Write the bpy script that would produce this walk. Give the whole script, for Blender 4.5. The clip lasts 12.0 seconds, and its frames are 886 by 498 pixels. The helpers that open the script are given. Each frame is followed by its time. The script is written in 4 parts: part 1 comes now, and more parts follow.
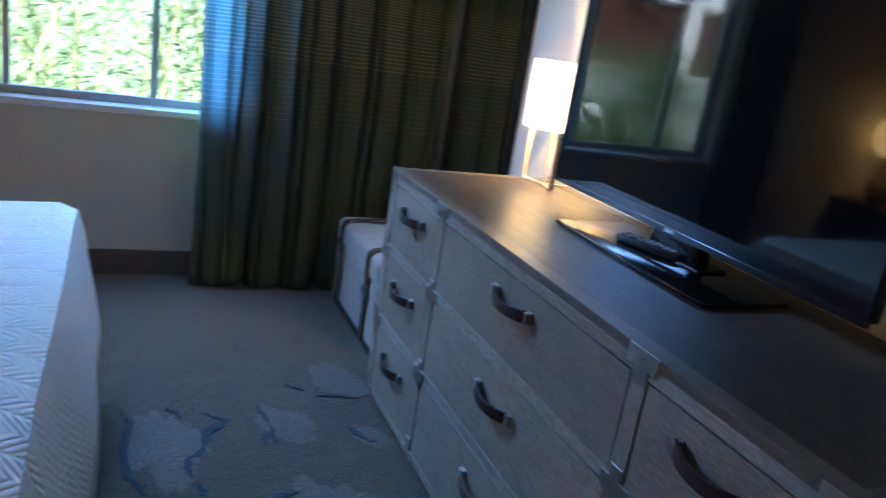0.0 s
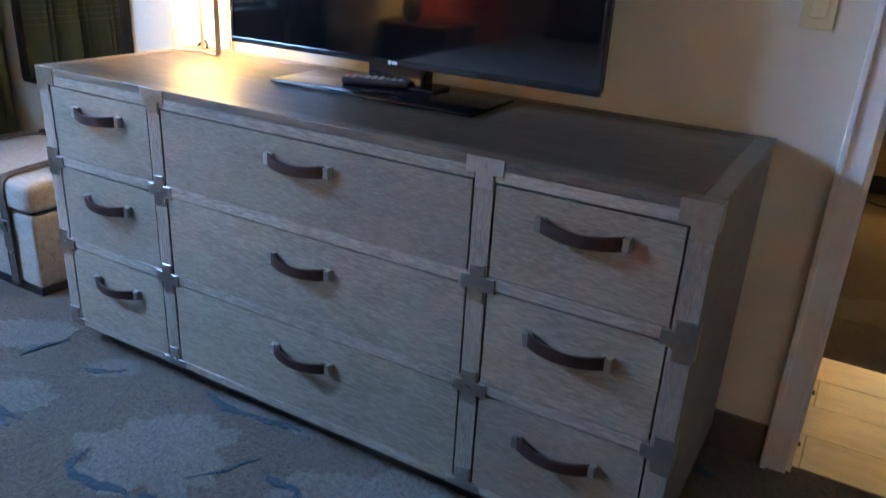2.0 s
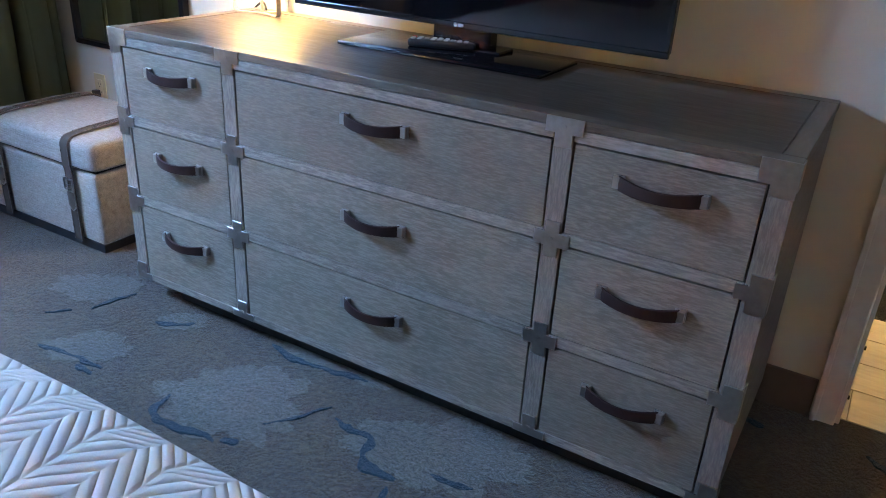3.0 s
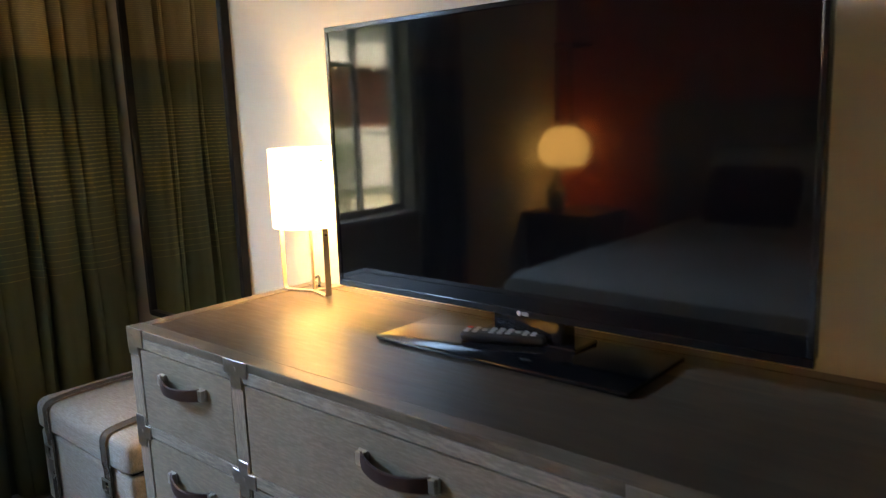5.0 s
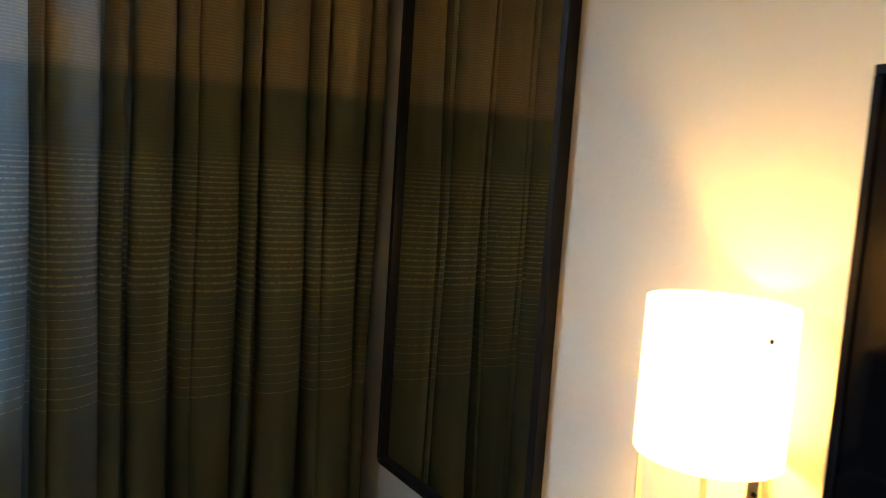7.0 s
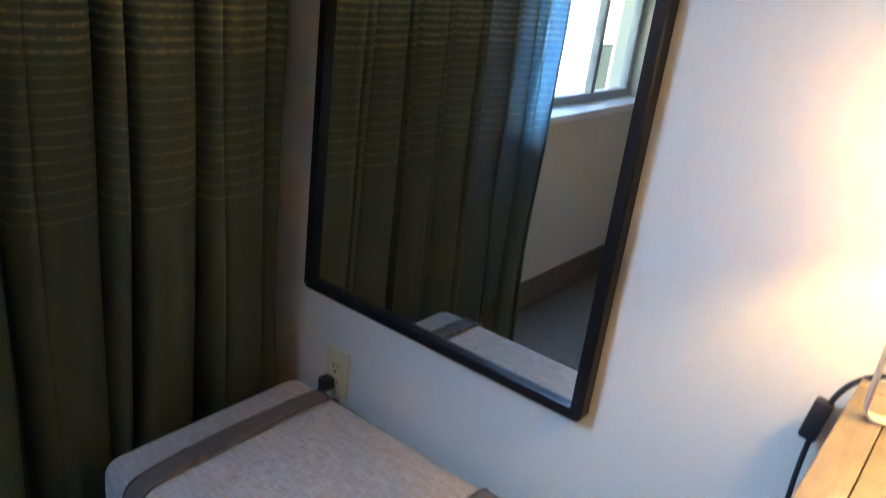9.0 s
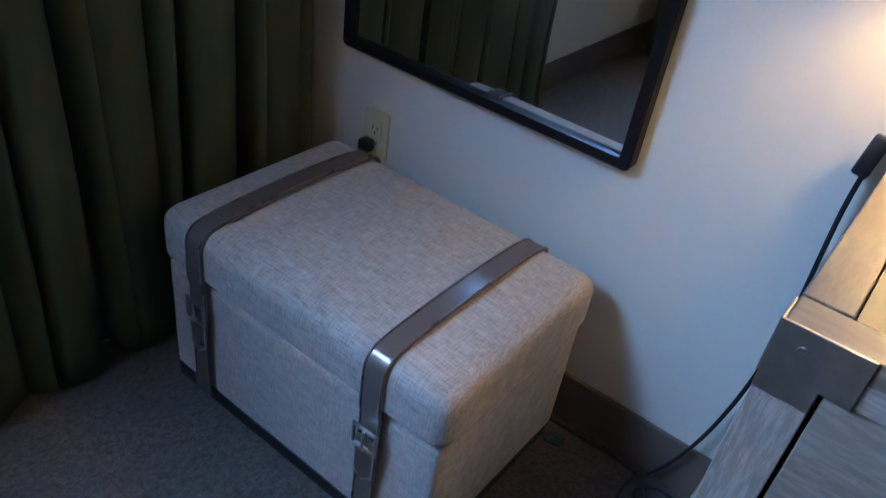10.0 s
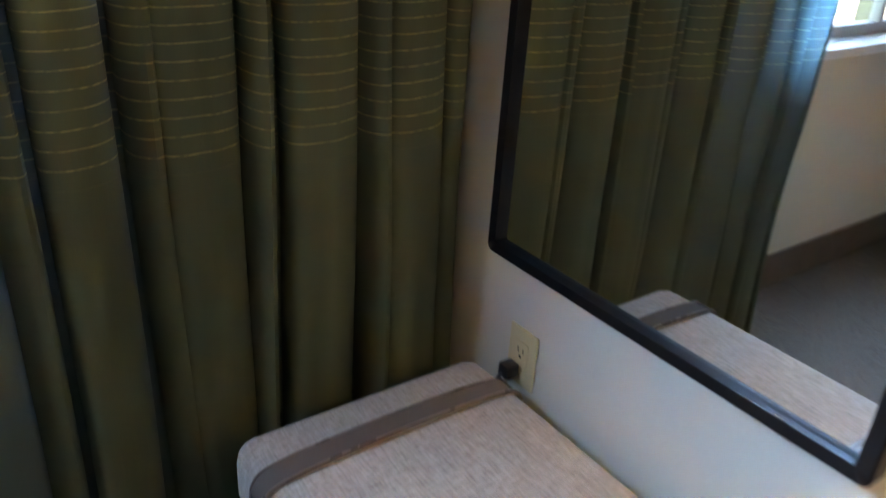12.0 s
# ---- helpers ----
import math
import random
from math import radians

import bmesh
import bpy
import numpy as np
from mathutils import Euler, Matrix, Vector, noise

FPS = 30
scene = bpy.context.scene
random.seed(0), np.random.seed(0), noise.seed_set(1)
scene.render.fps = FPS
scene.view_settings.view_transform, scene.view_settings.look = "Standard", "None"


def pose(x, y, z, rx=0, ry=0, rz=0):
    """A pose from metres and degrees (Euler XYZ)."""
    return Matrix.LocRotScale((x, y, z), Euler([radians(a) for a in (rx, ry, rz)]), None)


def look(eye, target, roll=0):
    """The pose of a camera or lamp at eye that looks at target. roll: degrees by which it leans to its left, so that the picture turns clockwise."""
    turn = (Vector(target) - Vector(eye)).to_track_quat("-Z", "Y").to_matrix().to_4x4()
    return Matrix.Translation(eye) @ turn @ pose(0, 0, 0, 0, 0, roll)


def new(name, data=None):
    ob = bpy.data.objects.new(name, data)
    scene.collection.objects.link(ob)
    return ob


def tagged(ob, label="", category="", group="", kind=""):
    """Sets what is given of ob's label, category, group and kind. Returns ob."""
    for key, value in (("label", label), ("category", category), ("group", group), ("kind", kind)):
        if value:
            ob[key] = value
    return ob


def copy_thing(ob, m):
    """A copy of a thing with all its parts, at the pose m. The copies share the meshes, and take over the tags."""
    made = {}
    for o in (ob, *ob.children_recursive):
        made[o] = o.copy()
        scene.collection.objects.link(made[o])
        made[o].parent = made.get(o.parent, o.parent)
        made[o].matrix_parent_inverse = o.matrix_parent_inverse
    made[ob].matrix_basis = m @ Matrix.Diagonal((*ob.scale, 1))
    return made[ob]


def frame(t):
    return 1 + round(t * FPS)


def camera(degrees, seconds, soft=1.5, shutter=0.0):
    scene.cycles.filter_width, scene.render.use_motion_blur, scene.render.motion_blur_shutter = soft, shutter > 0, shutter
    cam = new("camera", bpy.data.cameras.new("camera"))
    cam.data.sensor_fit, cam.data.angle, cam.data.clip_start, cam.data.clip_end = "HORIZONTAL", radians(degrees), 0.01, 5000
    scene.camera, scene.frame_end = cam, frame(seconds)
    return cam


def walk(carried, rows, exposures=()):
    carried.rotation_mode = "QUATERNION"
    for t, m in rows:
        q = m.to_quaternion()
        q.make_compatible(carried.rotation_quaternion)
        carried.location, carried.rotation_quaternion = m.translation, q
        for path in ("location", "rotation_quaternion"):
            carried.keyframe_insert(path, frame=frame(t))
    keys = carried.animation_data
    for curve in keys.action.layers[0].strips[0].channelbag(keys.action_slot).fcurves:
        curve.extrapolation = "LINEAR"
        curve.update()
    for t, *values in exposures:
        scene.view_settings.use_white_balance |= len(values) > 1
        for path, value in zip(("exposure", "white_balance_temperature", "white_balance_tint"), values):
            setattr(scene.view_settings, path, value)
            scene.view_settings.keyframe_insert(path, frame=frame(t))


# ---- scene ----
cam = camera(60.0, 12.0, soft=0.9, shutter=0.3)
PATH = [
    (0, (2.384, -1.455, 1.34), (0.627, -0.679, 0.78), 8.9),
    (0.5, (2.31, -1.564, 1.333), (0.818, -0.338, 0.812), 5.0),
    (1, (2.194, -1.641, 1.307), (0.866, -0.24, 0.782), 2.5),
    (1.5, (2.12, -1.753, 1.274), (0.989, -0.204, 0.706), 3.5),
    (2, (2.055, -1.933, 1.263), (1.156, -0.318, 0.5), 3.3),
    (2.5, (2.005, -2.048, 1.254), (1.219, -0.418, 0.403), 5.1),
    (3, (1.967, -2.066, 1.269), (1.067, -0.496, 0.418), 3.3),
    (3.5, (1.971, -2.013, 1.287), (1.069, -0.389, 0.545), 3.5),
    (3.7, (1.984, -1.952, 1.308), (1.074, -0.309, 0.621), 1.8),
    (5.5, (1.623, -1.305, 1.399), (0.195, 0.061, 1.09), -0.0),
    (6, (1.342, -1.119, 1.442), (-0.216, 0.094, 1.129), 3.0),
    (6.5, (1.075, -1.016, 1.44), (-0.633, 0.009, 1.267), 3.1),
    (8.5, (0.122, -1.03, 1.43), (-1.183, 0.361, 0.832), 8.2),
    (9, (0.058, -1.062, 1.303), (-1.036, 0.446, 0.574), 7.3),
    (9.5, (0.023, -1.139, 1.246), (-0.9, 0.356, 0.291), 9.4),
    (10, (0.025, -1.162, 1.207), (-0.867, 0.205, 0.051), 9.2),
    (10.5, (0.022, -1.163, 1.2), (-0.854, 0.098, -0.082), 8.9),
    (11, (0.012, -1.145, 1.201), (-0.925, 0.082, -0.07), 7.8),
    (11.5, (-0.049, -1.038, 1.215), (-1.147, 0.202, 0.094), 6.5),
    (12, (-0.141, -0.798, 1.178), (-1.576, 0.275, 0.29), 3.8),
]
EXPOSURES = [(0, 3.15, 5450, 11), (0.6, 3.7, 5850, 12), (1.5, 3.8, 6150, 12), (2.5, 4.05, 6150, 12), (3.6, 4.0, 6200, 12), (5.4, 3.28, 9600, 11), (6.5, 2.95, 10000, 11),
             (8.4, 3.5, 7300, 13), (9.5, 3.2, 6100, 13), (10.5, 2.92, 5650, 13), (11.3, 3.2, 6050, 13), (12, 4.05, 7400, 12)]


walk(cam, [(t, look(e, g, r)) for t, e, g, r in PATH], EXPOSURES)

# ---- world, sun, large lights ----
SUN_EL, SUN_AZ = radians(48), radians(62)
world = bpy.data.worlds.new("world")
scene.world = world
world.use_nodes = True
wn = world.node_tree.nodes
sky = wn.new("ShaderNodeTexSky")
sky.sky_type, sky.sun_disc = "NISHITA", False
sky.sun_elevation, sky.sun_rotation = SUN_EL, SUN_AZ
wn["Background"].inputs[1].default_value = 0.15
world.node_tree.links.new(sky.outputs[0], wn["Background"].inputs[0])
sun = new("sun", bpy.data.lights.new("sun", "SUN"))
sun.data.energy, sun.data.angle, sun.data.color = 5.0, radians(0.5), (1.0, 0.95, 0.86)
sun.matrix_basis = look((math.sin(SUN_AZ) * math.cos(SUN_EL) * 30, math.cos(SUN_AZ) * math.cos(SUN_EL) * 30, math.sin(SUN_EL) * 30), (0, 0, 0))


def bulb(name, at, watts, colour, radius=0.03):
    ob = new(name, bpy.data.lights.new(name, "POINT"))
    ob.data.energy, ob.data.color, ob.data.shadow_soft_size = watts, colour, radius
    ob.location = at
    return ob


WARM = (1.0, 0.63, 0.20)
LAMP_AT = (0.105, -0.112)
bulb("dresser_lamp_bulb", (*LAMP_AT, 1.125), 2.1, WARM)
bulb("bedside_lamp_bulb", (-1.11, -3.60, 1.07), 1.5, WARM, 0.05)
bulb("bedside_lamp_bulb", (2.55, -3.60, 1.08), 1.5, WARM, 0.05)
bulb("console_lamp_bulb", (2.42, 3.28, 1.02), 3.2, WARM, 0.05)

# daylight that enters through the head of the window's opening
day = new("window_daylight", bpy.data.lights.new("window_daylight", "AREA"))
day.data.shape, day.data.size, day.data.size_y = "RECTANGLE", 1.36, 0.30
day.data.energy, day.data.color = 4.9, (0.27, 0.52, 1.0)
day.data.spread = radians(100)
day.matrix_basis = look((-1.40, -1.57, 2.03), (-0.10, -0.75, 0.60))
side = new("window_daylight_behind_drape", bpy.data.lights.new("window_daylight_behind_drape", "AREA"))
side.data.shape, side.data.size, side.data.size_y = "RECTANGLE", 0.12, 1.30
side.data.energy, side.data.color, side.data.spread = 4.2, (0.17, 0.55, 1.0), radians(60)
side.matrix_basis = look((-1.40, -1.07, 1.47), (0.0, -1.07, 1.47))

# ---- materials ----


class Mat:
    """A node material with a few short helpers."""

    def __init__(self, name, rough=0.6, metal=0.0, spec=0.5):
        self.m = bpy.data.materials.new(name)
        self.m.use_nodes = True
        self.t = self.m.node_tree
        self.b = self.t.nodes["Principled BSDF"]
        self.b.inputs["Roughness"].default_value = rough
        self.b.inputs["Metallic"].default_value = metal
        self.b.inputs["Specular IOR Level"].default_value = spec
        self.co = self.t.nodes.new("ShaderNodeTexCoord").outputs["Object"]

    def put(self, sock, v):
        if isinstance(v, bpy.types.NodeSocket):
            self.t.links.new(v, sock)
        else:
            sock.default_value = v

    def scaled(self, scale, offset=(0, 0, 0), source=None):
        n = self.t.nodes.new("ShaderNodeMapping")
        n.inputs["Scale"].default_value = scale
        n.inputs["Location"].default_value = offset
        self.t.links.new(source or self.co, n.inputs["Vector"])
        return n.outputs[0]

    def noise(self, scale, detail=4, rough=0.55, vec=None, distortion=0.0):
        n = self.t.nodes.new("ShaderNodeTexNoise")
        n.inputs["Scale"].default_value = scale
        n.inputs["Detail"].default_value = detail
        n.inputs["Roughness"].default_value = rough
        n.inputs["Distortion"].default_value = distortion
        self.t.links.new(vec or self.co, n.inputs["Vector"])
        return n.outputs["Fac"]

    def math(self, op, a, b=0.0, c=0.0):
        n = self.t.nodes.new("ShaderNodeMath")
        n.operation = op
        for s, v in zip(n.inputs, (a, b, c)):
            self.put(s, v)
        return n.outputs[0]

    def ramp(self, fac, stops):
        n = self.t.nodes.new("ShaderNodeValToRGB")
        e = n.color_ramp.elements
        while len(e) < len(stops):
            e.new(0.5)
        for el, (p, c) in zip(e, stops):
            el.position = p
            el.color = (*c, 1) if len(c) == 3 else c
        self.t.links.new(fac, n.inputs[0])
        return n.outputs[0]

    def mix(self, fac, a, b, mode="MIX"):
        n = self.t.nodes.new("ShaderNodeMix")
        n.data_type, n.blend_type = "RGBA", mode
        self.put(n.inputs[0], fac)
        self.put(n.inputs[6], a if isinstance(a, bpy.types.NodeSocket) else (*a, 1))
        self.put(n.inputs[7], b if isinstance(b, bpy.types.NodeSocket) else (*b, 1))
        return n.outputs[2]

    def colour(self, c):
        self.put(self.b.inputs["Base Color"], c if isinstance(c, bpy.types.NodeSocket) else (*c, 1))
        return self

    def bump(self, height, strength=0.3, distance=0.002):
        n = self.t.nodes.new("ShaderNodeBump")
        n.inputs["Strength"].default_value = strength
        n.inputs["Distance"].default_value = distance
        self.t.links.new(height, n.inputs["Height"])
        self.t.links.new(n.outputs[0], self.b.inputs["Normal"])
        return self

    def random(self):
        return self.t.nodes.new("ShaderNodeObjectInfo").outputs["Random"]

    def island(self):
        return self.t.nodes.new("ShaderNodeNewGeometry").outputs["Random Per Island"]

    def xyz(self):
        n = self.t.nodes.new("ShaderNodeSeparateXYZ")
        self.t.links.new(self.co, n.inputs[0])
        return n.outputs


def plain(name, c, rough=0.6, metal=0.0, vary=0.12, scale=30, bump=0.1, spec=0.5):
    k = Mat(name, rough, metal, spec)
    lo, hi = tuple(v * (1 - vary) for v in c), tuple(min(1, v * (1 + vary)) for v in c)
    k.colour(k.mix(k.noise(scale), lo, hi))
    r = k.ramp(k.noise(scale * 0.3, 3), [(0.3, (rough * 0.85,) * 3), (0.7, (min(1, rough * 1.15),) * 3)])
    k.t.links.new(r, k.b.inputs["Roughness"])
    k.bump(k.noise(scale * 8), bump, 0.001)
    return k.m


def wall_paint(name, c):
    k = Mat(name, 0.62, spec=0.35)
    k.colour(k.mix(k.noise(2.2, 3), tuple(v * 0.95 for v in c), tuple(min(1, v * 1.04) for v in c)))
    h = k.math("ADD", k.noise(95, 3), k.math("MULTIPLY", k.noise(18, 2), 0.6))
    return k.bump(h, 0.32, 0.0018).m


def wood(name, along, dark, light, rough, ceruse=0.5, grain=1.0, tone=0.12):
    """Wire-brushed oak with pale filled pores; along: the axis of the grain."""
    k = Mat(name, rough)
    s = [230.0 * grain] * 3
    s["xyz".index(along)] = 34.0 * grain
    shift = k.t.nodes.new("ShaderNodeVectorMath")
    shift.operation = "ADD"
    k.t.links.new(k.co, shift.inputs[0])
    comb = k.t.nodes.new("ShaderNodeCombineXYZ")
    r = k.math("MULTIPLY", k.random(), 7.0)
    for i in range(3):
        k.t.links.new(r, comb.inputs[i])
    k.t.links.new(comb.outputs[0], shift.inputs[1])
    v = shift.outputs[0]
    fine = k.noise(1.0, 6, 0.65, k.scaled(s, source=v), 0.1)
    s2 = [24.0] * 3
    s2["xyz".index(along)] = 6.0
    broad = k.noise(1.0, 4, 0.6, k.scaled(s2, source=v), 0.2)
    blot = k.noise(13.0, 4, 0.65, v)
    base = k.mix(k.ramp(broad, [(0.3, (0, 0, 0)), (0.7, (1, 1, 1))]), dark, light)
    pores = k.ramp(fine, [(0.43, (0, 0, 0)), (0.62, (1, 1, 1))])
    pale = tuple(min(0.75, v * 1.45 + 0.04) for v in light)
    c = k.mix(k.math("MULTIPLY", pores, ceruse), base, pale)
    c = k.mix(k.math("MULTIPLY", blot, 0.35), c, tuple(v * 0.72 for v in dark))
    c = k.mix(k.math("MULTIPLY", k.math("FRACT", k.math("MULTIPLY", k.random(), 13.7)), tone * 2), c, tuple(v * 0.35 for v in dark))
    k.colour(c)
    spreadr = 0.25 if ceruse > 0.3 else 0.05
    rr = k.ramp(fine, [(0.3, (rough * (1 - spreadr),) * 3), (0.75, (min(1, rough * (1 + spreadr)),) * 3)])
    k.t.links.new(rr, k.b.inputs["Roughness"])
    return k.bump(fine, 0.12 if ceruse > 0.3 else 0.03, 0.0005).m


WALL = wall_paint("cream_wall_paint", (0.62, 0.575, 0.465))
RED_WALL = wall_paint("terracotta_wall_paint", (0.45, 0.075, 0.03))
CEIL = wall_paint("ceiling_paint", (0.60, 0.575, 0.53))
TRIM = plain("white_trim_paint", (0.68, 0.65, 0.60), 0.4, bump=0.04)
SILL = plain("white_sill_paint", (0.75, 0.75, 0.74), 0.35, bump=0.04)
VINYL_BASE = plain("brown_rubber_baseboard", (0.13, 0.095, 0.07), 0.5, bump=0.05)
OAK_X = wood("grey_oak_horizontal", "x", (0.152, 0.120, 0.086), (0.232, 0.192, 0.144), 0.55, 0.62)
OAK_RAIL = wood("grey_oak_rail", "x", (0.165, 0.135, 0.105), (0.270, 0.230, 0.185), 0.5, 0.8, 0.8)
OAK_Z = wood("grey_oak_upright", "z", (0.150, 0.116, 0.088), (0.265, 0.215, 0.168), 0.55, 0.6)
OAK_Y = wood("grey_oak_side", "y", (0.135, 0.102, 0.076), (0.235, 0.190, 0.146), 0.5, 0.42)
OAK_TOP = wood("grey_oak_top", "x", (0.075, 0.054, 0.036), (0.175, 0.132, 0.092), 0.40, 0.35, 0.6)
OAK_TOP_END = wood("grey_oak_top_end", "y", (0.075, 0.054, 0.036), (0.175, 0.132, 0.092), 0.40, 0.35, 0.6)
OAK_BOARD = wood("grey_oak_board", "x", (0.058, 0.038, 0.024), (0.165, 0.118, 0.078), 0.40, 0.36, 0.42, 0.42)
# near-black that paints the shade inside gaps, seams and outlet slots
GAP_SHADE = plain("gap_shade", (0.012, 0.011, 0.010), 0.8)
BLACK_PLINTH = plain("black_plinth", (0.012, 0.011, 0.012), 0.5)
NICKEL = plain("aged_nickel", (0.40, 0.375, 0.345), 0.33, 1.0, 0.25, 60, 0.08)
LEATHER = plain("dark_brown_leather", (0.030, 0.012, 0.010), 0.5, 0, 0.3, 50, 0.25, 0.3)
PIPING = plain("strap_edge_leather", (0.13, 0.098, 0.078), 0.30, 0.45, 0.15, 70, 0.12)
TONGUE_EDGE = plain("pale_cut_leather", (0.30, 0.26, 0.225), 0.35, 0.3, 0.08, 60, 0.05)
BLACK_GLOSS = plain("black_gloss_plastic", (0.006, 0.006, 0.007), 0.12, 0, 0.1, 20, 0.01)
BLACK_MATT = plain("black_matt_plastic", (0.012, 0.012, 0.013), 0.45, 0, 0.1, 20, 0.05)
MIRROR_FRAME = plain("black_painted_metal", (0.008, 0.007, 0.007), 0.36, 0, 0.2, 40, 0.05, 0.2)
STEEL = plain("brushed_nickel_strip", (0.55, 0.46, 0.35), 0.36, 0.45, 0.15, 60, 0.06)
ALMOND = plain("almond_plastic", (0.60, 0.50, 0.27), 0.35, 0, 0.03, 20, 0.01)
RUBBER = plain("black_cable", (0.010, 0.010, 0.011), 0.45, 0, 0.1, 40, 0.05)
ROD = plain("bronze_rod", (0.05, 0.04, 0.03), 0.4, 0.8)
BUTTON = plain("grey_rubber_button", (0.42, 0.42, 0.42), 0.5, 0, 0.05, 40, 0.02)
BUTTON_RED = plain("red_rubber_button", (0.5, 0.03, 0.02), 0.5, 0, 0.05, 40, 0.02)
WHITE_MARK = plain("pale_grey_mark", (0.6, 0.6, 0.6), 0.4, 0, 0.02, 40, 0.01)
PILLOW = plain("white_cotton", (0.74, 0.73, 0.72), 0.9, 0, 0.04, 25, 0.2)
CUSHION = plain("maroon_cushion_fabric", (0.085, 0.018, 0.022), 0.9, 0, 0.2, 80, 0.3)
HEADBOARD = plain("tan_headboard_leather", (0.20, 0.12, 0.07), 0.45, 0, 0.15, 20, 0.15)
DARK_WOOD = wood("dark_stained_wood", "x", (0.035, 0.022, 0.014), (0.075, 0.048, 0.03), 0.4, 0.1)
TAN_WOOD = wood("tan_cabinet_wood", "x", (0.26, 0.17, 0.09), (0.36, 0.25, 0.14), 0.4, 0.15)
FRAME_METAL = plain("pale_window_frame", (0.42, 0.43, 0.44), 0.45, 0.1)


def pile(name, low, high, fleck):
    """Cut-pile carpet: tufts, flecks of dark between them, broad worn tones."""
    k = Mat(name, 0.95, spec=0.1)
    grain = k.noise(260, 3, 0.7)
    tuft = k.ramp(k.noise(85, 4, 0.75), [(0.34, (0, 0, 0)), (0.66, (1, 1, 1))])
    worn = k.ramp(k.noise(3.5, 4, 0.6), [(0.3, (0.78, 0.78, 0.78)), (0.7, (1.12, 1.12, 1.12))])
    c = k.mix(1.0, k.mix(tuft, low, high), worn, "MULTIPLY")
    c = k.mix(k.ramp(grain, [(0.35, (fleck,) * 3), (0.55, (0, 0, 0))]), c, tuple(v * 0.5 for v in low))
    k.colour(c)
    k.b.inputs["Sheen Weight"].default_value = 0.25
    return k.bump(k.math("ADD", grain, k.math("MULTIPLY", tuft, 0.8)), 0.9, 0.006).m


def linen():
    """Heathered greige upholstery with broken horizontal slubs."""
    k = Mat("heathered_linen", 0.9, spec=0.15)
    a = k.noise(1.0, 4, 0.6, k.scaled((34, 380, 380)))
    b = k.noise(1.0, 4, 0.6, k.scaled((360, 45, 45)))
    c = k.noise(14, 3)
    w = k.math("ADD", k.math("MULTIPLY", a, 0.6), k.math("MULTIPLY", b, 0.4))
    col = k.mix(k.ramp(w, [(0.36, (0, 0, 0)), (0.64, (1, 1, 1))]), (0.200, 0.166, 0.136), (0.45, 0.398, 0.338))
    col = k.mix(k.math("MULTIPLY", c, 0.25), col, (0.25, 0.21, 0.18))
    k.colour(col)
    k.b.inputs["Sheen Weight"].default_value = 0.2
    return k.bump(w, 0.5, 0.0015).m


def drape():
    """Woven drape: tan above, olive green below, fine gold threads that thin out downwards."""
    k = Mat("striped_drape_fabric", 0.85, spec=0.15)
    x, y, z = k.xyz()
    up = k.ramp(k.math("MULTIPLY", z, 0.4), [(0.640, (0, 0, 0)), (0.648, (1, 1, 1))])
    weave = k.noise(1.0, 3, 0.6, k.scaled((300, 300, 40)))
    tone = k.noise(1.0, 3, 0.6, k.scaled((16, 16, 1.2)))
    low = k.mix(tone, (0.058, 0.066, 0.032), (0.140, 0.150, 0.074))
    high = k.mix(tone, (0.250, 0.185, 0.095), (0.360, 0.270, 0.145))
    base = k.mix(up, low, high)
    base = k.mix(k.math("MULTIPLY", weave, 0.35), base, (0.06, 0.06, 0.04))
    drop = k.math("MAXIMUM", k.math("SUBTRACT", 1.62, z), 0.0)
    ph = k.math("MULTIPLY", k.math("LOGARITHM", k.math("ADD", 1.0, k.math("MULTIPLY", drop, 3.6)), math.e), 41.0)
    ph = k.math("ADD", ph, k.math("MULTIPLY", k.math("MAXIMUM", k.math("SUBTRACT", z, 1.62), 0.0), 125.0))
    ph = k.math("ADD", ph, k.math("MULTIPLY", k.noise(3, 2), 0.6))
    saw = k.math("FRACT", ph)
    thin = k.math("ADD", 0.10, k.math("MULTIPLY", k.math("LESS_THAN", drop, 0.55), 0.22))
    line = k.math("LESS_THAN", saw, thin)
    zone = k.ramp(k.math("MULTIPLY", z, 0.4), [(0.316, (0, 0, 0)), (0.320, (1, 1, 1)), (0.56, (1, 1, 1)), (0.575, (0.12, 0.12, 0.12)), (0.635, (0.12, 0.12, 0.12)), (0.65, (0.8, 0.8, 0.8))])
    broken = k.ramp(k.noise(1.0, 3, 0.6, k.scaled((90, 90, 60))), [(0.35, (0.2, 0.2, 0.2)), (0.6, (1, 1, 1))])
    f = k.math("MULTIPLY", k.math("MULTIPLY", line, zone), k.math("MULTIPLY", broken, 0.9))
    col = k.mix(f, base, (0.46, 0.40, 0.19))
    k.colour(col)
    k.bump(k.math("ADD", weave, k.math("MULTIPLY", f, 1.2)), 0.4, 0.0015)
    tr = k.t.nodes.new("ShaderNodeBsdfTranslucent")
    k.t.links.new(k.mix(0.75, col, (0.48, 0.52, 0.58)), tr.inputs[0])
    mx = k.t.nodes.new("ShaderNodeMixShader")
    mx.inputs[0].default_value = 0.28
    k.t.links.new(k.b.outputs[0], mx.inputs[1])
    k.t.links.new(tr.outputs[0], mx.inputs[2])
    k.t.links.new(mx.outputs[0], k.t.nodes["Material Output"].inputs[0])
    return k.m


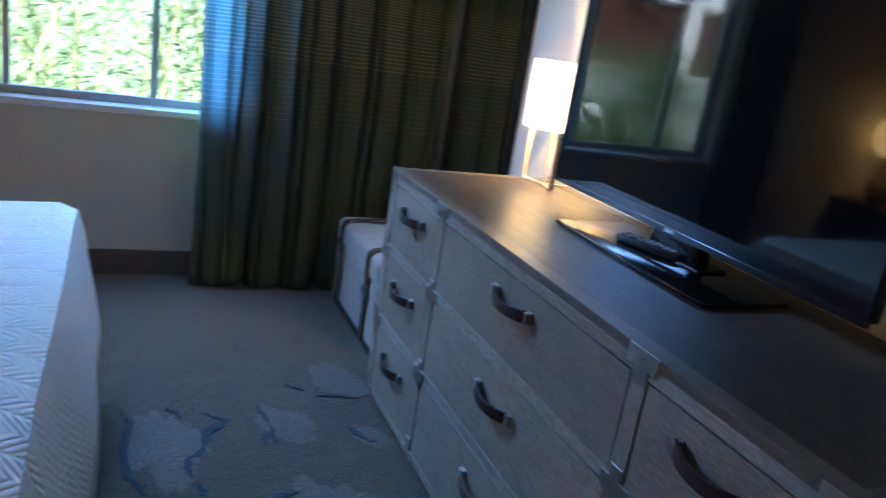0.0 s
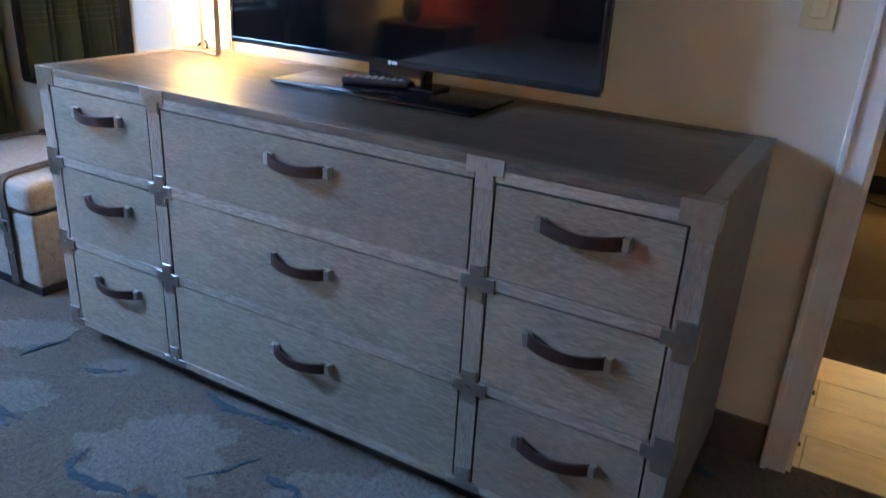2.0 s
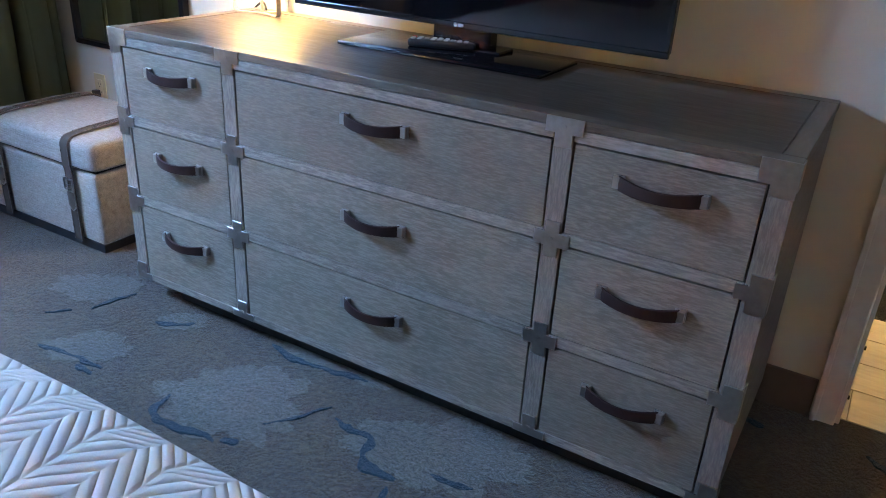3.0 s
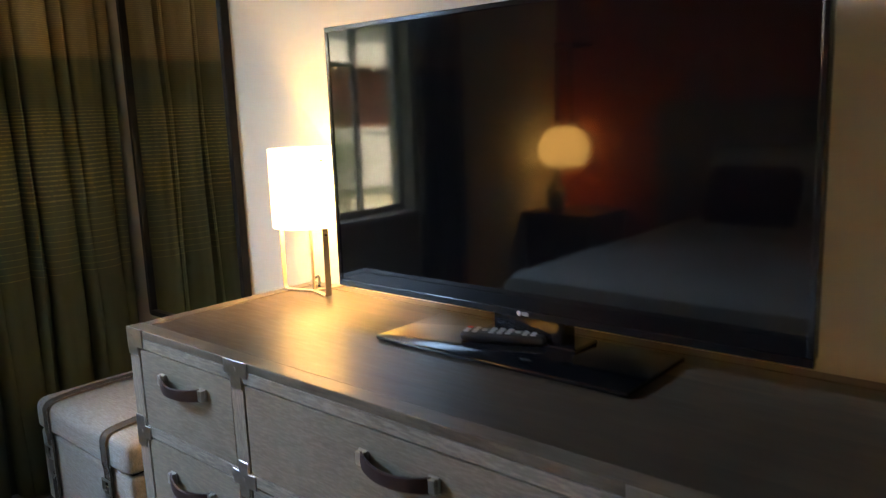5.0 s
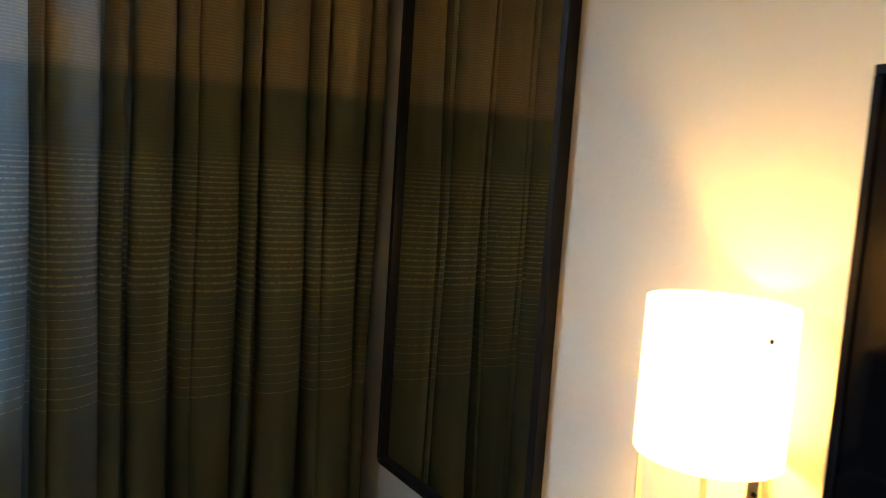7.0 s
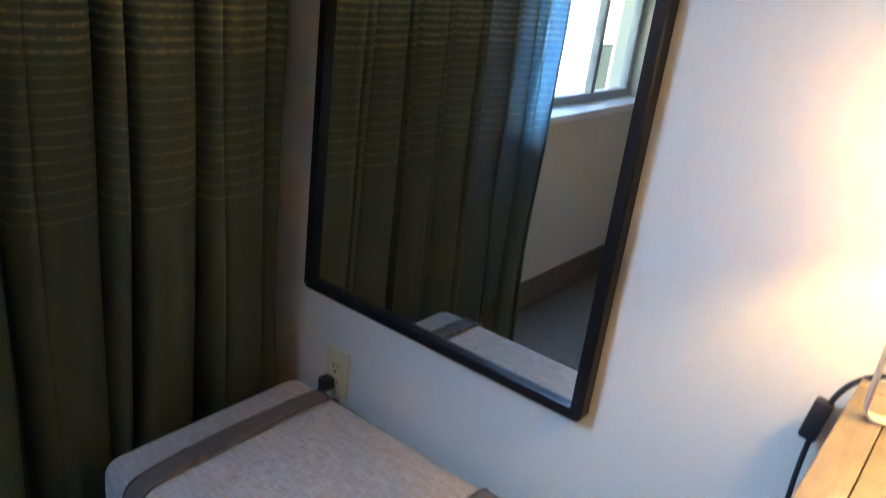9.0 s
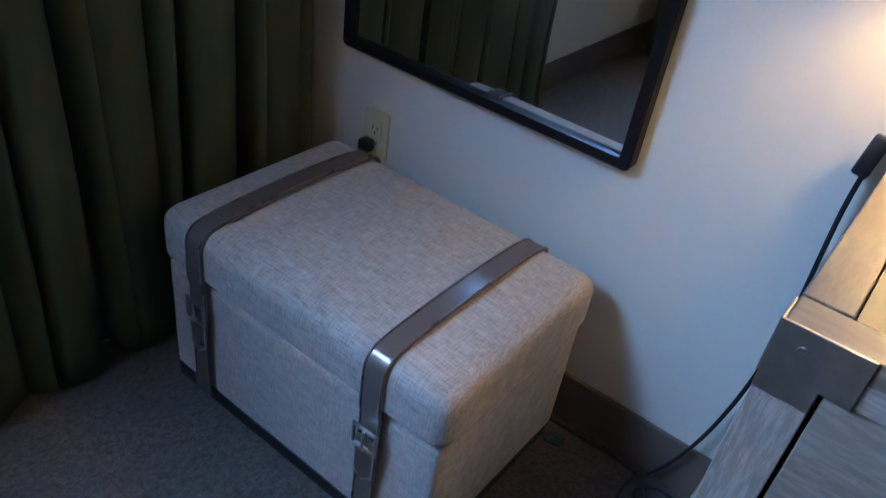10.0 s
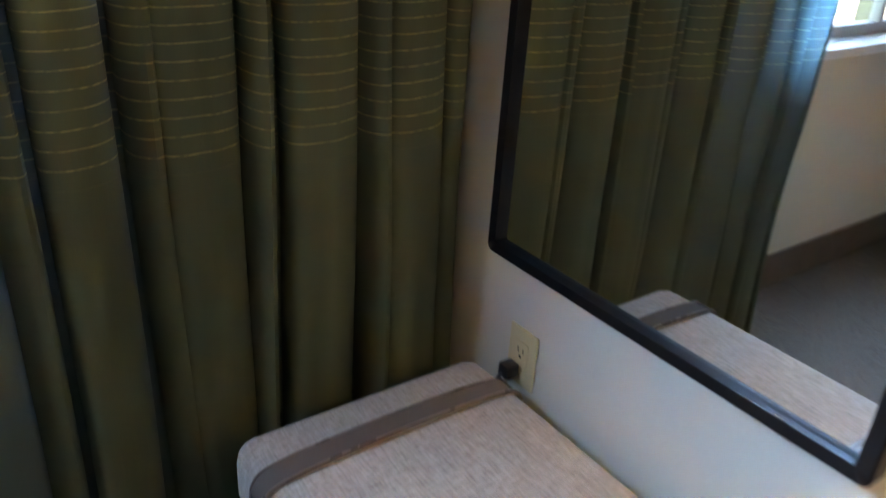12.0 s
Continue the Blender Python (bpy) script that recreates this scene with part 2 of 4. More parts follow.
def strap_leather():
    """Smooth pearly leather with a very fine grain."""
    k = Mat("pewter_leather_strap", 0.24, 0.40)
    k.colour(k.mix(k.noise(300, 3), (0.155, 0.120, 0.097), (0.185, 0.145, 0.118)))
    return k.bump(k.noise(900, 2), 0.06, 0.0004).m


def quilt():
    """White coverlet stitched in a herringbone of short ribs."""
    k = Mat("white_quilted_cotton", 0.88, spec=0.2)
    x, y, z = k.xyz()
    col = k.math("DIVIDE", x, 0.11)
    tri = k.math("ABSOLUTE", k.math("SUBTRACT", k.math("FRACT", col), 0.5))
    v = k.math("SUBTRACT", y, z)
    ph = k.math("ADD", k.math("DIVIDE", v, 0.026), k.math("MULTIPLY", tri, 5.0))
    ridge = k.math("ABSOLUTE", k.math("SINE", k.math("MULTIPLY", ph, math.pi)))
    ridge = k.math("POWER", ridge, 0.6)
    seam = k.math("MINIMUM", 1.0, k.math("MULTIPLY", k.math("SUBTRACT", 0.5, tri), 14.0))
    h = k.math("ADD", k.math("MULTIPLY", ridge, seam), k.math("MULTIPLY", k.noise(9, 3), 0.7))
    k.colour(k.mix(k.noise(40), (0.58, 0.51, 0.45), (0.66, 0.59, 0.53)))
    return k.bump(h, 0.6, 0.0045).m


def shade_cloth(name, glow, power):
    k = Mat(name, 0.8)
    k.colour(k.mix(k.noise(120), (0.78, 0.72, 0.62), (0.86, 0.80, 0.70)))
    tr = k.t.nodes.new("ShaderNodeBsdfTranslucent")
    tr.inputs[0].default_value = (0.86, 0.78, 0.66, 1)
    mx = k.t.nodes.new("ShaderNodeMixShader")
    mx.inputs[0].default_value = 0.55
    k.t.links.new(k.b.outputs[0], mx.inputs[1])
    k.t.links.new(tr.outputs[0], mx.inputs[2])
    em = k.t.nodes.new("ShaderNodeEmission")
    em.inputs[0].default_value, em.inputs[1].default_value = (*glow, 1), power
    add = k.t.nodes.new("ShaderNodeAddShader")
    k.t.links.new(mx.outputs[0], add.inputs[0])
    k.t.links.new(em.outputs[0], add.inputs[1])
    k.t.links.new(add.outputs[0], k.t.nodes["Material Output"].inputs[0])
    return k.m


def glass(name, clear=True):
    k = Mat(name, 0.0)
    k.b.inputs["Transmission Weight"].default_value = 1.0
    k.b.inputs["IOR"].default_value = 1.05
    k.colour((0.97, 0.99, 0.98))
    return k.m


def screen():
    k = Mat("switched_off_screen", 0.05)
    k.colour(k.mix(k.noise(3), (0.0035, 0.0035, 0.004), (0.005, 0.005, 0.006)))
    k.b.inputs["IOR"].default_value = 1.46
    r = k.ramp(k.noise(6, 3), [(0.3, (0.035,) * 3), (0.7, (0.06,) * 3)])
    k.t.links.new(r, k.b.inputs["Roughness"])
    return k.m


def silver():
    k = Mat("silvered_glass", 0.005, 1.0)
    return k.colour(k.mix(k.noise(2), (0.84, 0.86, 0.86), (0.87, 0.89, 0.88))).m


CARPET = pile("taupe_carpet_pile", (0.042, 0.026, 0.015), (0.172, 0.120, 0.074), 0.75)
CARPET_PALE = pile("pale_carpet_pile", (0.075, 0.062, 0.048), (0.270, 0.228, 0.178), 0.8)
CARPET_TEAL = pile("teal_carpet_yarn", (0.002, 0.020, 0.034), (0.005, 0.045, 0.070), 0.2)
STRAP = strap_leather()
LINEN, DRAPE, QUILT, GLASS, SCREEN, SILVER = linen(), drape(), quilt(), glass("window_glass"), screen(), silver()
SHADE = shade_cloth("lit_linen_shade", (1.0, 0.80, 0.50), 0.35)
GLOBE = shade_cloth("lit_pleated_shade", (1.0, 0.66, 0.28), 0.22)


def leaf_mat(name, a, b):
    k = Mat(name, 0.5)
    c = k.ramp(k.island(), [(0.0, a), (0.6, b), (1.0, tuple(min(1, v * 1.7) for v in b))])
    k.colour(k.mix(k.math("MULTIPLY", k.noise(20), 0.4), c, a))
    tr = k.t.nodes.new("ShaderNodeBsdfTranslucent")
    k.t.links.new(c, tr.inputs[0])
    mx = k.t.nodes.new("ShaderNodeMixShader")
    mx.inputs[0].default_value = 0.4
    k.t.links.new(k.b.outputs[0], mx.inputs[1])
    k.t.links.new(tr.outputs[0], mx.inputs[2])
    k.t.links.new(mx.outputs[0], k.t.nodes["Material Output"].inputs[0])
    return k.m


LEAF = leaf_mat("bamboo_leaf", (0.08, 0.12, 0.05), (0.20, 0.26, 0.12))
HEDGE = leaf_mat("hedge_leaf", (0.03, 0.07, 0.02), (0.08, 0.14, 0.04))
BARK = plain("green_cane_bark", (0.20, 0.22, 0.09), 0.6)
STUCCO = wall_paint("pale_stucco", (0.66, 0.62, 0.48))
PARAPET = wall_paint("white_render", (0.80, 0.79, 0.76))
REDBROWN = wall_paint("red_brown_render", (0.17, 0.075, 0.05))
ROOF_TILE = plain("grey_roof_tile", (0.40, 0.41, 0.40), 0.7, 0, 0.3, 12, 0.2)
LAWN = plain("mown_grass", (0.07, 0.11, 0.035), 0.9, 0, 0.4, 3, 0.5)
DARK_GLASS = plain("dark_window_glass", (0.02, 0.025, 0.03), 0.08, 0, 0.05, 2, 0.0)
TILE = wood("pale_plank_tile", "x", (0.44, 0.38, 0.29), (0.58, 0.51, 0.40), 0.35, 0.15, 0.4)
GROUT = plain("beige_grout", (0.25, 0.21, 0.16), 0.8)

# ---- mesh helpers ----
BASE = {}


def box(bm, x0, x1, y0, y1, z0, z1, bevel=0.0, seg=2):
    made = bmesh.new()
    bmesh.ops.create_cube(made, size=1.0, matrix=Matrix.Translation(((x0 + x1) / 2, (y0 + y1) / 2, (z0 + z1) / 2)) @ Matrix.Diagonal((x1 - x0, y1 - y0, z1 - z0, 1)))
    if bevel:
        bmesh.ops.bevel(made, geom=made.edges[:], offset=bevel, segments=seg, profile=0.5, affect="EDGES")
    merge(bm, made)
    return bm


def merge(bm, other, m=None):
    if m is not None:
        other.transform(m)
    me = bpy.data.meshes.new("scratch")
    other.to_mesh(me)
    bm.from_mesh(me)
    bpy.data.meshes.remove(me)
    other.free()


def cube(*a, bevel=0.0, seg=2):
    return box(bmesh.new(), *a, bevel=bevel, seg=seg)


def cyl(bm, p, q, r0, r1=None, seg=12, caps=True):
    p, q = Vector(p), Vector(q)
    d = q - p
    made = bmesh.new()
    bmesh.ops.create_cone(made, cap_ends=caps, segments=seg, radius1=r0, radius2=r0 if r1 is None else r1, depth=d.length)
    merge(bm, made, Matrix.Translation((p + q) / 2) @ d.to_track_quat("Z", "Y").to_matrix().to_4x4())
    return bm


def prism(points, axis, lo, hi, bevel=0.0):
    """A flat outline, pushed from lo to hi along the axis; points are in the two other axes, in order."""
    bm = bmesh.new()
    def at(p, v):
        return {"x": (v, p[0], p[1]), "y": (p[0], v, p[1]), "z": (p[0], p[1], v)}[axis]
    a = [bm.verts.new(at(p, lo)) for p in points]
    b = [bm.verts.new(at(p, hi)) for p in points]
    n = len(points)
    bm.faces.new(a)
    bm.faces.new(b[::-1])
    for i in range(n):
        bm.faces.new((a[i], b[i], b[(i + 1) % n], a[(i + 1) % n]))
    bmesh.ops.recalc_face_normals(bm, faces=bm.faces[:])
    if bevel:
        bmesh.ops.bevel(bm, geom=bm.edges[:], offset=bevel, segments=1, affect="EDGES")
    return bm


def finish(name, bm, material, smooth=False):
    me = bpy.data.meshes.new(name)
    bm.to_mesh(me)
    bm.free()
    me.materials.append(material)
    if smooth:
        me.shade_smooth()
        me.set_sharp_from_angle(angle=radians(38))
    return me


def thing(name, at, label, category, group="", kind=""):
    ob = new(name)
    ob.empty_display_size = 0.05
    ob.location = at
    BASE[ob.name] = Vector(at)
    return tagged(ob, label, category, group, kind)


def part(name, bm, material, parent, label="", smooth=False):
    """One mesh under a thing or under a part; bm is in world metres."""
    b = BASE[parent.name]
    bm.transform(Matrix.Translation(-b))
    ob = new(name, finish(name, bm, material, smooth))
    ob.parent = parent
    BASE[ob.name] = b
    return tagged(ob, label)


def solid(name, bm, material, label, category, kind="", group="", smooth=False):
    ob = new(name, finish(name, bm, material, smooth))
    BASE[ob.name] = Vector((0, 0, 0))
    return tagged(ob, label, category, group, kind)


def tube(points, r, res=3):
    """A round cable through the points, as a bmesh."""
    cu = bpy.data.curves.new("scratch", "CURVE")
    cu.dimensions, cu.bevel_depth, cu.bevel_resolution, cu.use_fill_caps = "3D", r, res, True
    sp = cu.splines.new("NURBS")
    sp.points.add(len(points) - 1)
    for p, c in zip(sp.points, points):
        p.co = (*c, 1)
    sp.use_endpoint_u, sp.order_u, sp.resolution_u = True, 4, 10
    ob = bpy.data.objects.new("scratch", cu)
    scene.collection.objects.link(ob)
    me = bpy.data.meshes.new_from_object(ob.evaluated_get(bpy.context.evaluated_depsgraph_get()))
    bm = bmesh.new()
    bm.from_mesh(me)
    bpy.data.objects.remove(ob)
    bpy.data.curves.remove(cu)
    bpy.data.meshes.remove(me)
    return bm


# ---- the room's shell ----
F = -0.015
WX, EX, SY, CZ = -1.33, 3.30, -3.86, 2.55
WIN_Y0, WIN_Y1, WIN_Z0, WIN_Z1 = -2.28, -0.86, 0.775, 2.20
DOOR_X0, DOOR_X1, DOOR_Z = 2.055, 2.955, 2.06

floor = solid("floor", cube(WX - 0.2, EX, SY, 0.03, F - 0.1, F), CARPET, "taupe cut-pile carpet with pale patches and teal outlines", "carpet", "structure")
solid("ceiling", cube(WX - 0.2, EX + 0.1, SY - 0.1, 4.0, CZ, CZ + 0.15), CEIL, "off-white painted ceiling", "ceiling", "structure")
bm = bmesh.new()
box(bm, WX, DOOR_X0, 0, 0.12, F, CZ)
box(bm, DOOR_X1, EX, 0, 0.12, F, CZ)
box(bm, DOOR_X0, DOOR_X1, 0, 0.12, DOOR_Z, CZ)
solid("wall_north", bm, WALL, "cream wall with light orange-peel paint texture", "wall", "structure")
bm = bmesh.new()
box(bm, WX - 0.2, WX, SY, WIN_Y0, F, CZ)
box(bm, WX - 0.2, WX, WIN_Y1, 0.12, F, CZ)
box(bm, WX - 0.2, WX, WIN_Y0, WIN_Y1, F, WIN_Z0 - 0.03)
box(bm, WX - 0.2, WX, WIN_Y0, WIN_Y1, WIN_Z1, CZ)
solid("wall_west", bm, WALL, "cream wall around the wide bedroom window", "wall", "structure")
solid("wall_south", cube(WX - 0.2, EX, SY - 0.12, SY, F, CZ), RED_WALL, "terracotta red accent wall behind the bed", "wall", "structure")
solid("wall_east", cube(EX, EX + 0.12, SY - 0.12, 4.0, F, CZ), WALL, "cream painted side wall", "wall", "structure")

for name, bm in (
    ("baseboard", cube(WX + 0.012, 1.995, -0.012, -0.0005, F, 0.105, bevel=0.003)),
    ("baseboard", cube(WX + 0.0005, WX + 0.012, SY, -0.012, F, 0.105, bevel=0.003)),
):
    solid(name, bm, VINYL_BASE, "dark brown rubber baseboard along the wall", "baseboard", "structure")

# woven pattern of the carpet: pale patches of raised pile, and teal outlines along parts of them


def carpet_patch(cx, cy, rx, ry, turn, seed):
    bm = bmesh.new()
    ring = []
    for i in range(180):
        a = 2 * math.pi * i / 180
        u, v = math.cos(a), math.sin(a)
        f = 1 + 0.34 * noise.noise((u * 1.4, v * 1.4, seed)) + 0.26 * noise.noise((u * 4, v * 4, seed + 5)) + 0.16 * noise.noise((u * 13, v * 13, seed + 9))
        p, q = u * rx * f, v * ry * f
        ring.append(bm.verts.new((cx + p * math.cos(turn) - q * math.sin(turn), cy + p * math.sin(turn) + q * math.cos(turn), F + 0.0025)))
    top = bm.faces.new(ring)
    out = bmesh.ops.extrude_face_region(bm, geom=[top])
    for v in [g for g in out["geom"] if isinstance(g, bmesh.types.BMVert)]:
        v.co.z = F - 0.002
    bmesh.ops.recalc_face_normals(bm, faces=bm.faces[:])
    part("carpet_patch", bm, CARPET_PALE, floor, "pale patch of raised pile")


def carpet_line(points, width, seed):
    """A ribbon of teal yarn that wanders, swells and thins, and tapers at both ends."""
    fine = []
    for (x0, y0), (x1, y1) in zip(points, points[1:]):
        n = max(2, int(math.hypot(x1 - x0, y1 - y0) / 0.008))
        fine += [(x0 + (x1 - x0) * i / n, y0 + (y1 - y0) * i / n) for i in range(n)]
    fine.append(points[-1])
    for _ in range(3):
        fine = [fine[0]] + [((a[0] + 2 * b[0] + c[0]) / 4, (a[1] + 2 * b[1] + c[1]) / 4) for a, b, c in zip(fine, fine[1:], fine[2:])] + [fine[-1]]
    bm = bmesh.new()
    rows = []
    for i, (x, y) in enumerate(fine):
        a, b = fine[max(0, i - 1)], fine[min(len(fine) - 1, i + 1)]
        d = Vector((b[0] - a[0], b[1] - a[1])).normalized()
        f = i / (len(fine) - 1)
        w = width * min(1.0, 0.25 + 5 * f, 0.25 + 5 * (1 - f)) * (1.25 + 1.2 * noise.noise((x * 22, y * 22, seed)))
        w = max(w, 0.0022)
        sway = 0.010 * noise.noise((x * 18, y * 18, seed + 4)) + 0.004 * noise.noise((x * 60, y * 60, seed))
        x, y = x - d.y * sway, y + d.x * sway
        rows.append([bm.verts.new((x - d.y * o * w, y + d.x * o * w, F + z)) for o, z in ((-1, -0.001), (-0.8, 0.0045), (0.8, 0.0045), (1, -0.001))])
    for a, b in zip(rows, rows[1:]):
        for i in range(3):
            bm.faces.new((a[i], b[i], b[i + 1], a[i + 1]))
    bmesh.ops.recalc_face_normals(bm, faces=bm.faces[:])
    part("carpet_outline", bm, CARPET_TEAL, floor, "dark teal woven outline")


for i, (cx, cy, rx, ry, turn) in enumerate((
    (0.67, -0.87, 0.22, 0.145, 0.35), (1.22, -0.73, 0.25, 0.125, 0.35), (0.235, -0.66, 0.085, 0.045, 0.5), (0.76, -0.55, 0.20, 0.07, 0.0), (-0.16, -0.68, 0.14, 0.11, 0.4),
    (0.22, -1.31, 0.22, 0.11, 0.1), (0.12, -0.93, 0.13, 0.07, 0.5), (0.92, -1.22, 0.16, 0.10, 0.2), (1.62, -0.95, 0.20, 0.12, 0.5), (2.35, -0.32, 0.18, 0.10, -0.5),
    (2.30, 1.25, 0.30, 0.14, 0.2), (2.75, 1.95, 0.26, 0.16, 0.6))):
    carpet_patch(cx, cy, rx, ry, turn, i * 3.1)
for i, (w, pts) in enumerate((
    (0.0105, ((0.50, -0.95), (0.51, -1.01), (0.55, -1.04), (0.63, -1.03), (0.67, -1.02), (0.74, -1.02))), (0.009, ((0.75, -1.01), (0.79, -0.985))), (0.004, ((0.79, -0.90), (0.84, -0.84), (0.89, -0.74))),
    (0.011, ((0.93, -0.77), (0.97, -0.79), (1.05, -0.78), (1.08, -0.85), (1.11, -0.88), (1.19, -0.88))), (0.009, ((1.25, -0.81), (1.30, -0.815), (1.36, -0.80))), (0.008, ((1.18, -0.91), (1.20, -0.97))),
    (0.008, ((0.17, -0.72), (0.22, -0.70), (0.27, -0.65))), (0.009, ((0.55, -0.60), (0.64, -0.625), (0.73, -0.62), (0.90, -0.585))), (0.012, ((0.65, -1.11), (0.71, -1.14), (0.78, -1.14))),
    (0.010, ((0.18, -1.01), (0.25, -1.00))), (0.010, ((2.15, -0.11), (2.24, -0.18), (2.35, -0.25))), (0.007, ((2.27, -0.01), (2.33, -0.06))), (0.006, ((1.85, -0.12), (1.90, -0.14))),
    (0.010, ((-0.03, -1.44), (0.06, -1.41), (0.19, -1.43), (0.34, -1.42), (0.46, -1.37))), (0.006, ((-0.03, -1.30), (0.05, -1.25))), (0.011, ((0.03, -1.18), (0.08, -1.11), (0.14, -1.18), (0.25, -1.20), (0.29, -1.25), (0.40, -1.25))),
    (0.009, ((0.41, -1.23), (0.48, -1.21))), (0.008, ((0.0, -1.0), (0.11, -0.98), (0.25, -0.98))), (0.005, ((-0.15, -0.88), (-0.10, -0.82))), (0.006, ((-0.06, -0.78), (-0.03, -0.63))), (0.010, ((-0.36, -0.085), (-0.31, -0.07))), (0.008, ((-0.30, -0.38), (-0.28, -0.42))))):
    carpet_line(pts, w, 2.7 * i)

# door opening: casing with a stepped profile, jamb lining, strike plates
door = thing("door_frame", (DOOR_X0, 0, F), "white painted door casing around an open doorway", "door frame", kind="structure")
for x0, x1, xs in ((1.998, DOOR_X0 + 0.006, 1.998), (DOOR_X1 - 0.006, DOOR_X1 + 0.057, DOOR_X1 + 0.042)):
    part("casing", box(cube(x0, x1, -0.018, -0.0005, F, DOOR_Z + 0.05, bevel=0.004), xs, xs + 0.015, -0.026, -0.017, F, DOOR_Z + 0.05, bevel=0.003), TRIM, door)
part("casing", cube(1.998, DOOR_X1 + 0.057, -0.019, -0.0005, DOOR_Z - 0.006, DOOR_Z + 0.055, bevel=0.004), TRIM, door)
part("jamb", cube(DOOR_X0, DOOR_X0 + 0.018, 0.0005, 0.125, F, DOOR_Z, bevel=0.002), TRIM, door)
part("jamb", cube(DOOR_X1 - 0.018, DOOR_X1, 0.0005, 0.125, F, DOOR_Z, bevel=0.002), TRIM, door)
for z in (0.06, 0.22):
    part("bumper", cyl(bmesh.new(), (DOOR_X0 + 0.018, 0.03, z), (DOOR_X0 + 0.024, 0.03, z), 0.006), BLACK_MATT, door, "small dark bumper")

# hall beyond the doorway
solid("hall_floor", cube(1.2, EX, 0.74, 4.0, F - 0.1, F + 0.001), CARPET, "patterned carpet of the next room", "carpet", "structure")
slab = solid("hall_tile_bed", cube(1.2, EX, 0.03, 0.74, F - 0.1, F - 0.004), GROUT, "pale plank tiles laid in grout", "tile floor", "structure")
solid("wall_hall_west", cube(1.1, 1.2, 0.12, 4.0, F, CZ), WALL, "cream wall of the next room", "wall", "structure")
solid("wall_hall_north", cube(1.1, EX, 3.55, 3.67, F, CZ), WALL, "cream far wall of the next room", "wall", "structure")
console = thing("console_cabinet", (2.4, 3.25, F), "tan wooden low cabinet on a black base", "cabinet")
part("body", cube(1.75, 2.95, 3.02, 3.52, 0.10, 0.56, bevel=0.004), TAN_WOOD, console)
part("plinth", cube(1.78, 2.92, 3.06, 3.50, F, 0.098), BLACK_PLINTH, console, "black recessed plinth")
part("top", cube(1.73, 2.97, 3.00, 3.53, 0.562, 0.60, bevel=0.004), TRIM, console, "pale stone top")
part("door", cube(1.77, 2.345, 3.004, 3.0195, 0.12, 0.55, bevel=0.003), TAN_WOOD, console)
part("door", cube(2.355, 2.93, 3.004, 3.0195, 0.12, 0.55, bevel=0.003), TAN_WOOD, console)
clamp = thing("table_lamp", (2.42, 3.28, 0.60), "lit table lamp with a cream drum shade", "lamp")
part("base", cyl(cyl(bmesh.new(), (2.42, 3.28, 0.60), (2.42, 3.28, 0.62), 0.07, seg=24), (2.42, 3.28, 0.62), (2.42, 3.28, 0.90), 0.012), STEEL, clamp, smooth=True)
part("shade", cyl(bmesh.new(), (2.42, 3.28, 0.88), (2.42, 3.28, 1.14), 0.17, seg=32, caps=False), SHADE, clamp, "glowing cream drum shade", True)
solid("floor_cable", tube([(2.0, 2.98, F + 0.006), (2.1, 2.8, F + 0.006), (2.28, 2.74, F + 0.006), (2.36, 2.86, F + 0.006), (2.3, 2.99, F + 0.006)], 0.006), RUBBER, "dark cable looped on the carpet by the cabinet", "cable", smooth=True)

# ---- window ----
win = thing("window_1", (WX, -1.57, WIN_Z0), "wide window with pale metal frame and white sill", "window", kind="structure")
fx0, fx1 = WX - 0.13, WX - 0.09
for y0, y1, z0, z1 in ((WIN_Y0, WIN_Y1, WIN_Z0, WIN_Z0 + 0.035), (WIN_Y0, WIN_Y1, WIN_Z1 - 0.035, WIN_Z1), (WIN_Y0, WIN_Y0 + 0.035, WIN_Z0 + 0.035, WIN_Z1 - 0.035), (WIN_Y1 - 0.035, WIN_Y1, WIN_Z0 + 0.035, WIN_Z1 - 0.035)):
    part("window_frame", cube(fx0, fx1, y0, y1, z0, z1, bevel=0.003), FRAME_METAL, win)
for y in (-1.335, -1.93):
    part("mullion", cube(fx0 + 0.002, fx1 - 0.002, y - 0.016, y + 0.016, WIN_Z0 + 0.035, WIN_Z1 - 0.035, bevel=0.003), FRAME_METAL, win)
part("transom", cube(fx0 + 0.004, fx1 - 0.004, -1.914, -1.351, 1.62, 1.645, bevel=0.003), FRAME_METAL, win)
for y0, y1 in ((-2.245, -1.946), (-1.914, -1.351), (-1.319, -0.895)):
    pane = part("pane", cube(fx0 + 0.016, fx0 + 0.022, y0, y1, WIN_Z0 + 0.035, WIN_Z1 - 0.035), GLASS, win, "clear glass pane")
    pane.visible_shadow = False
part("window_sill", cube(WX - 0.2, WX + 0.018, WIN_Y0 + 0.0005, WIN_Y1 - 0.0005, WIN_Z0 - 0.03, WIN_Z0, bevel=0.004), SILL, win, "white painted sill")


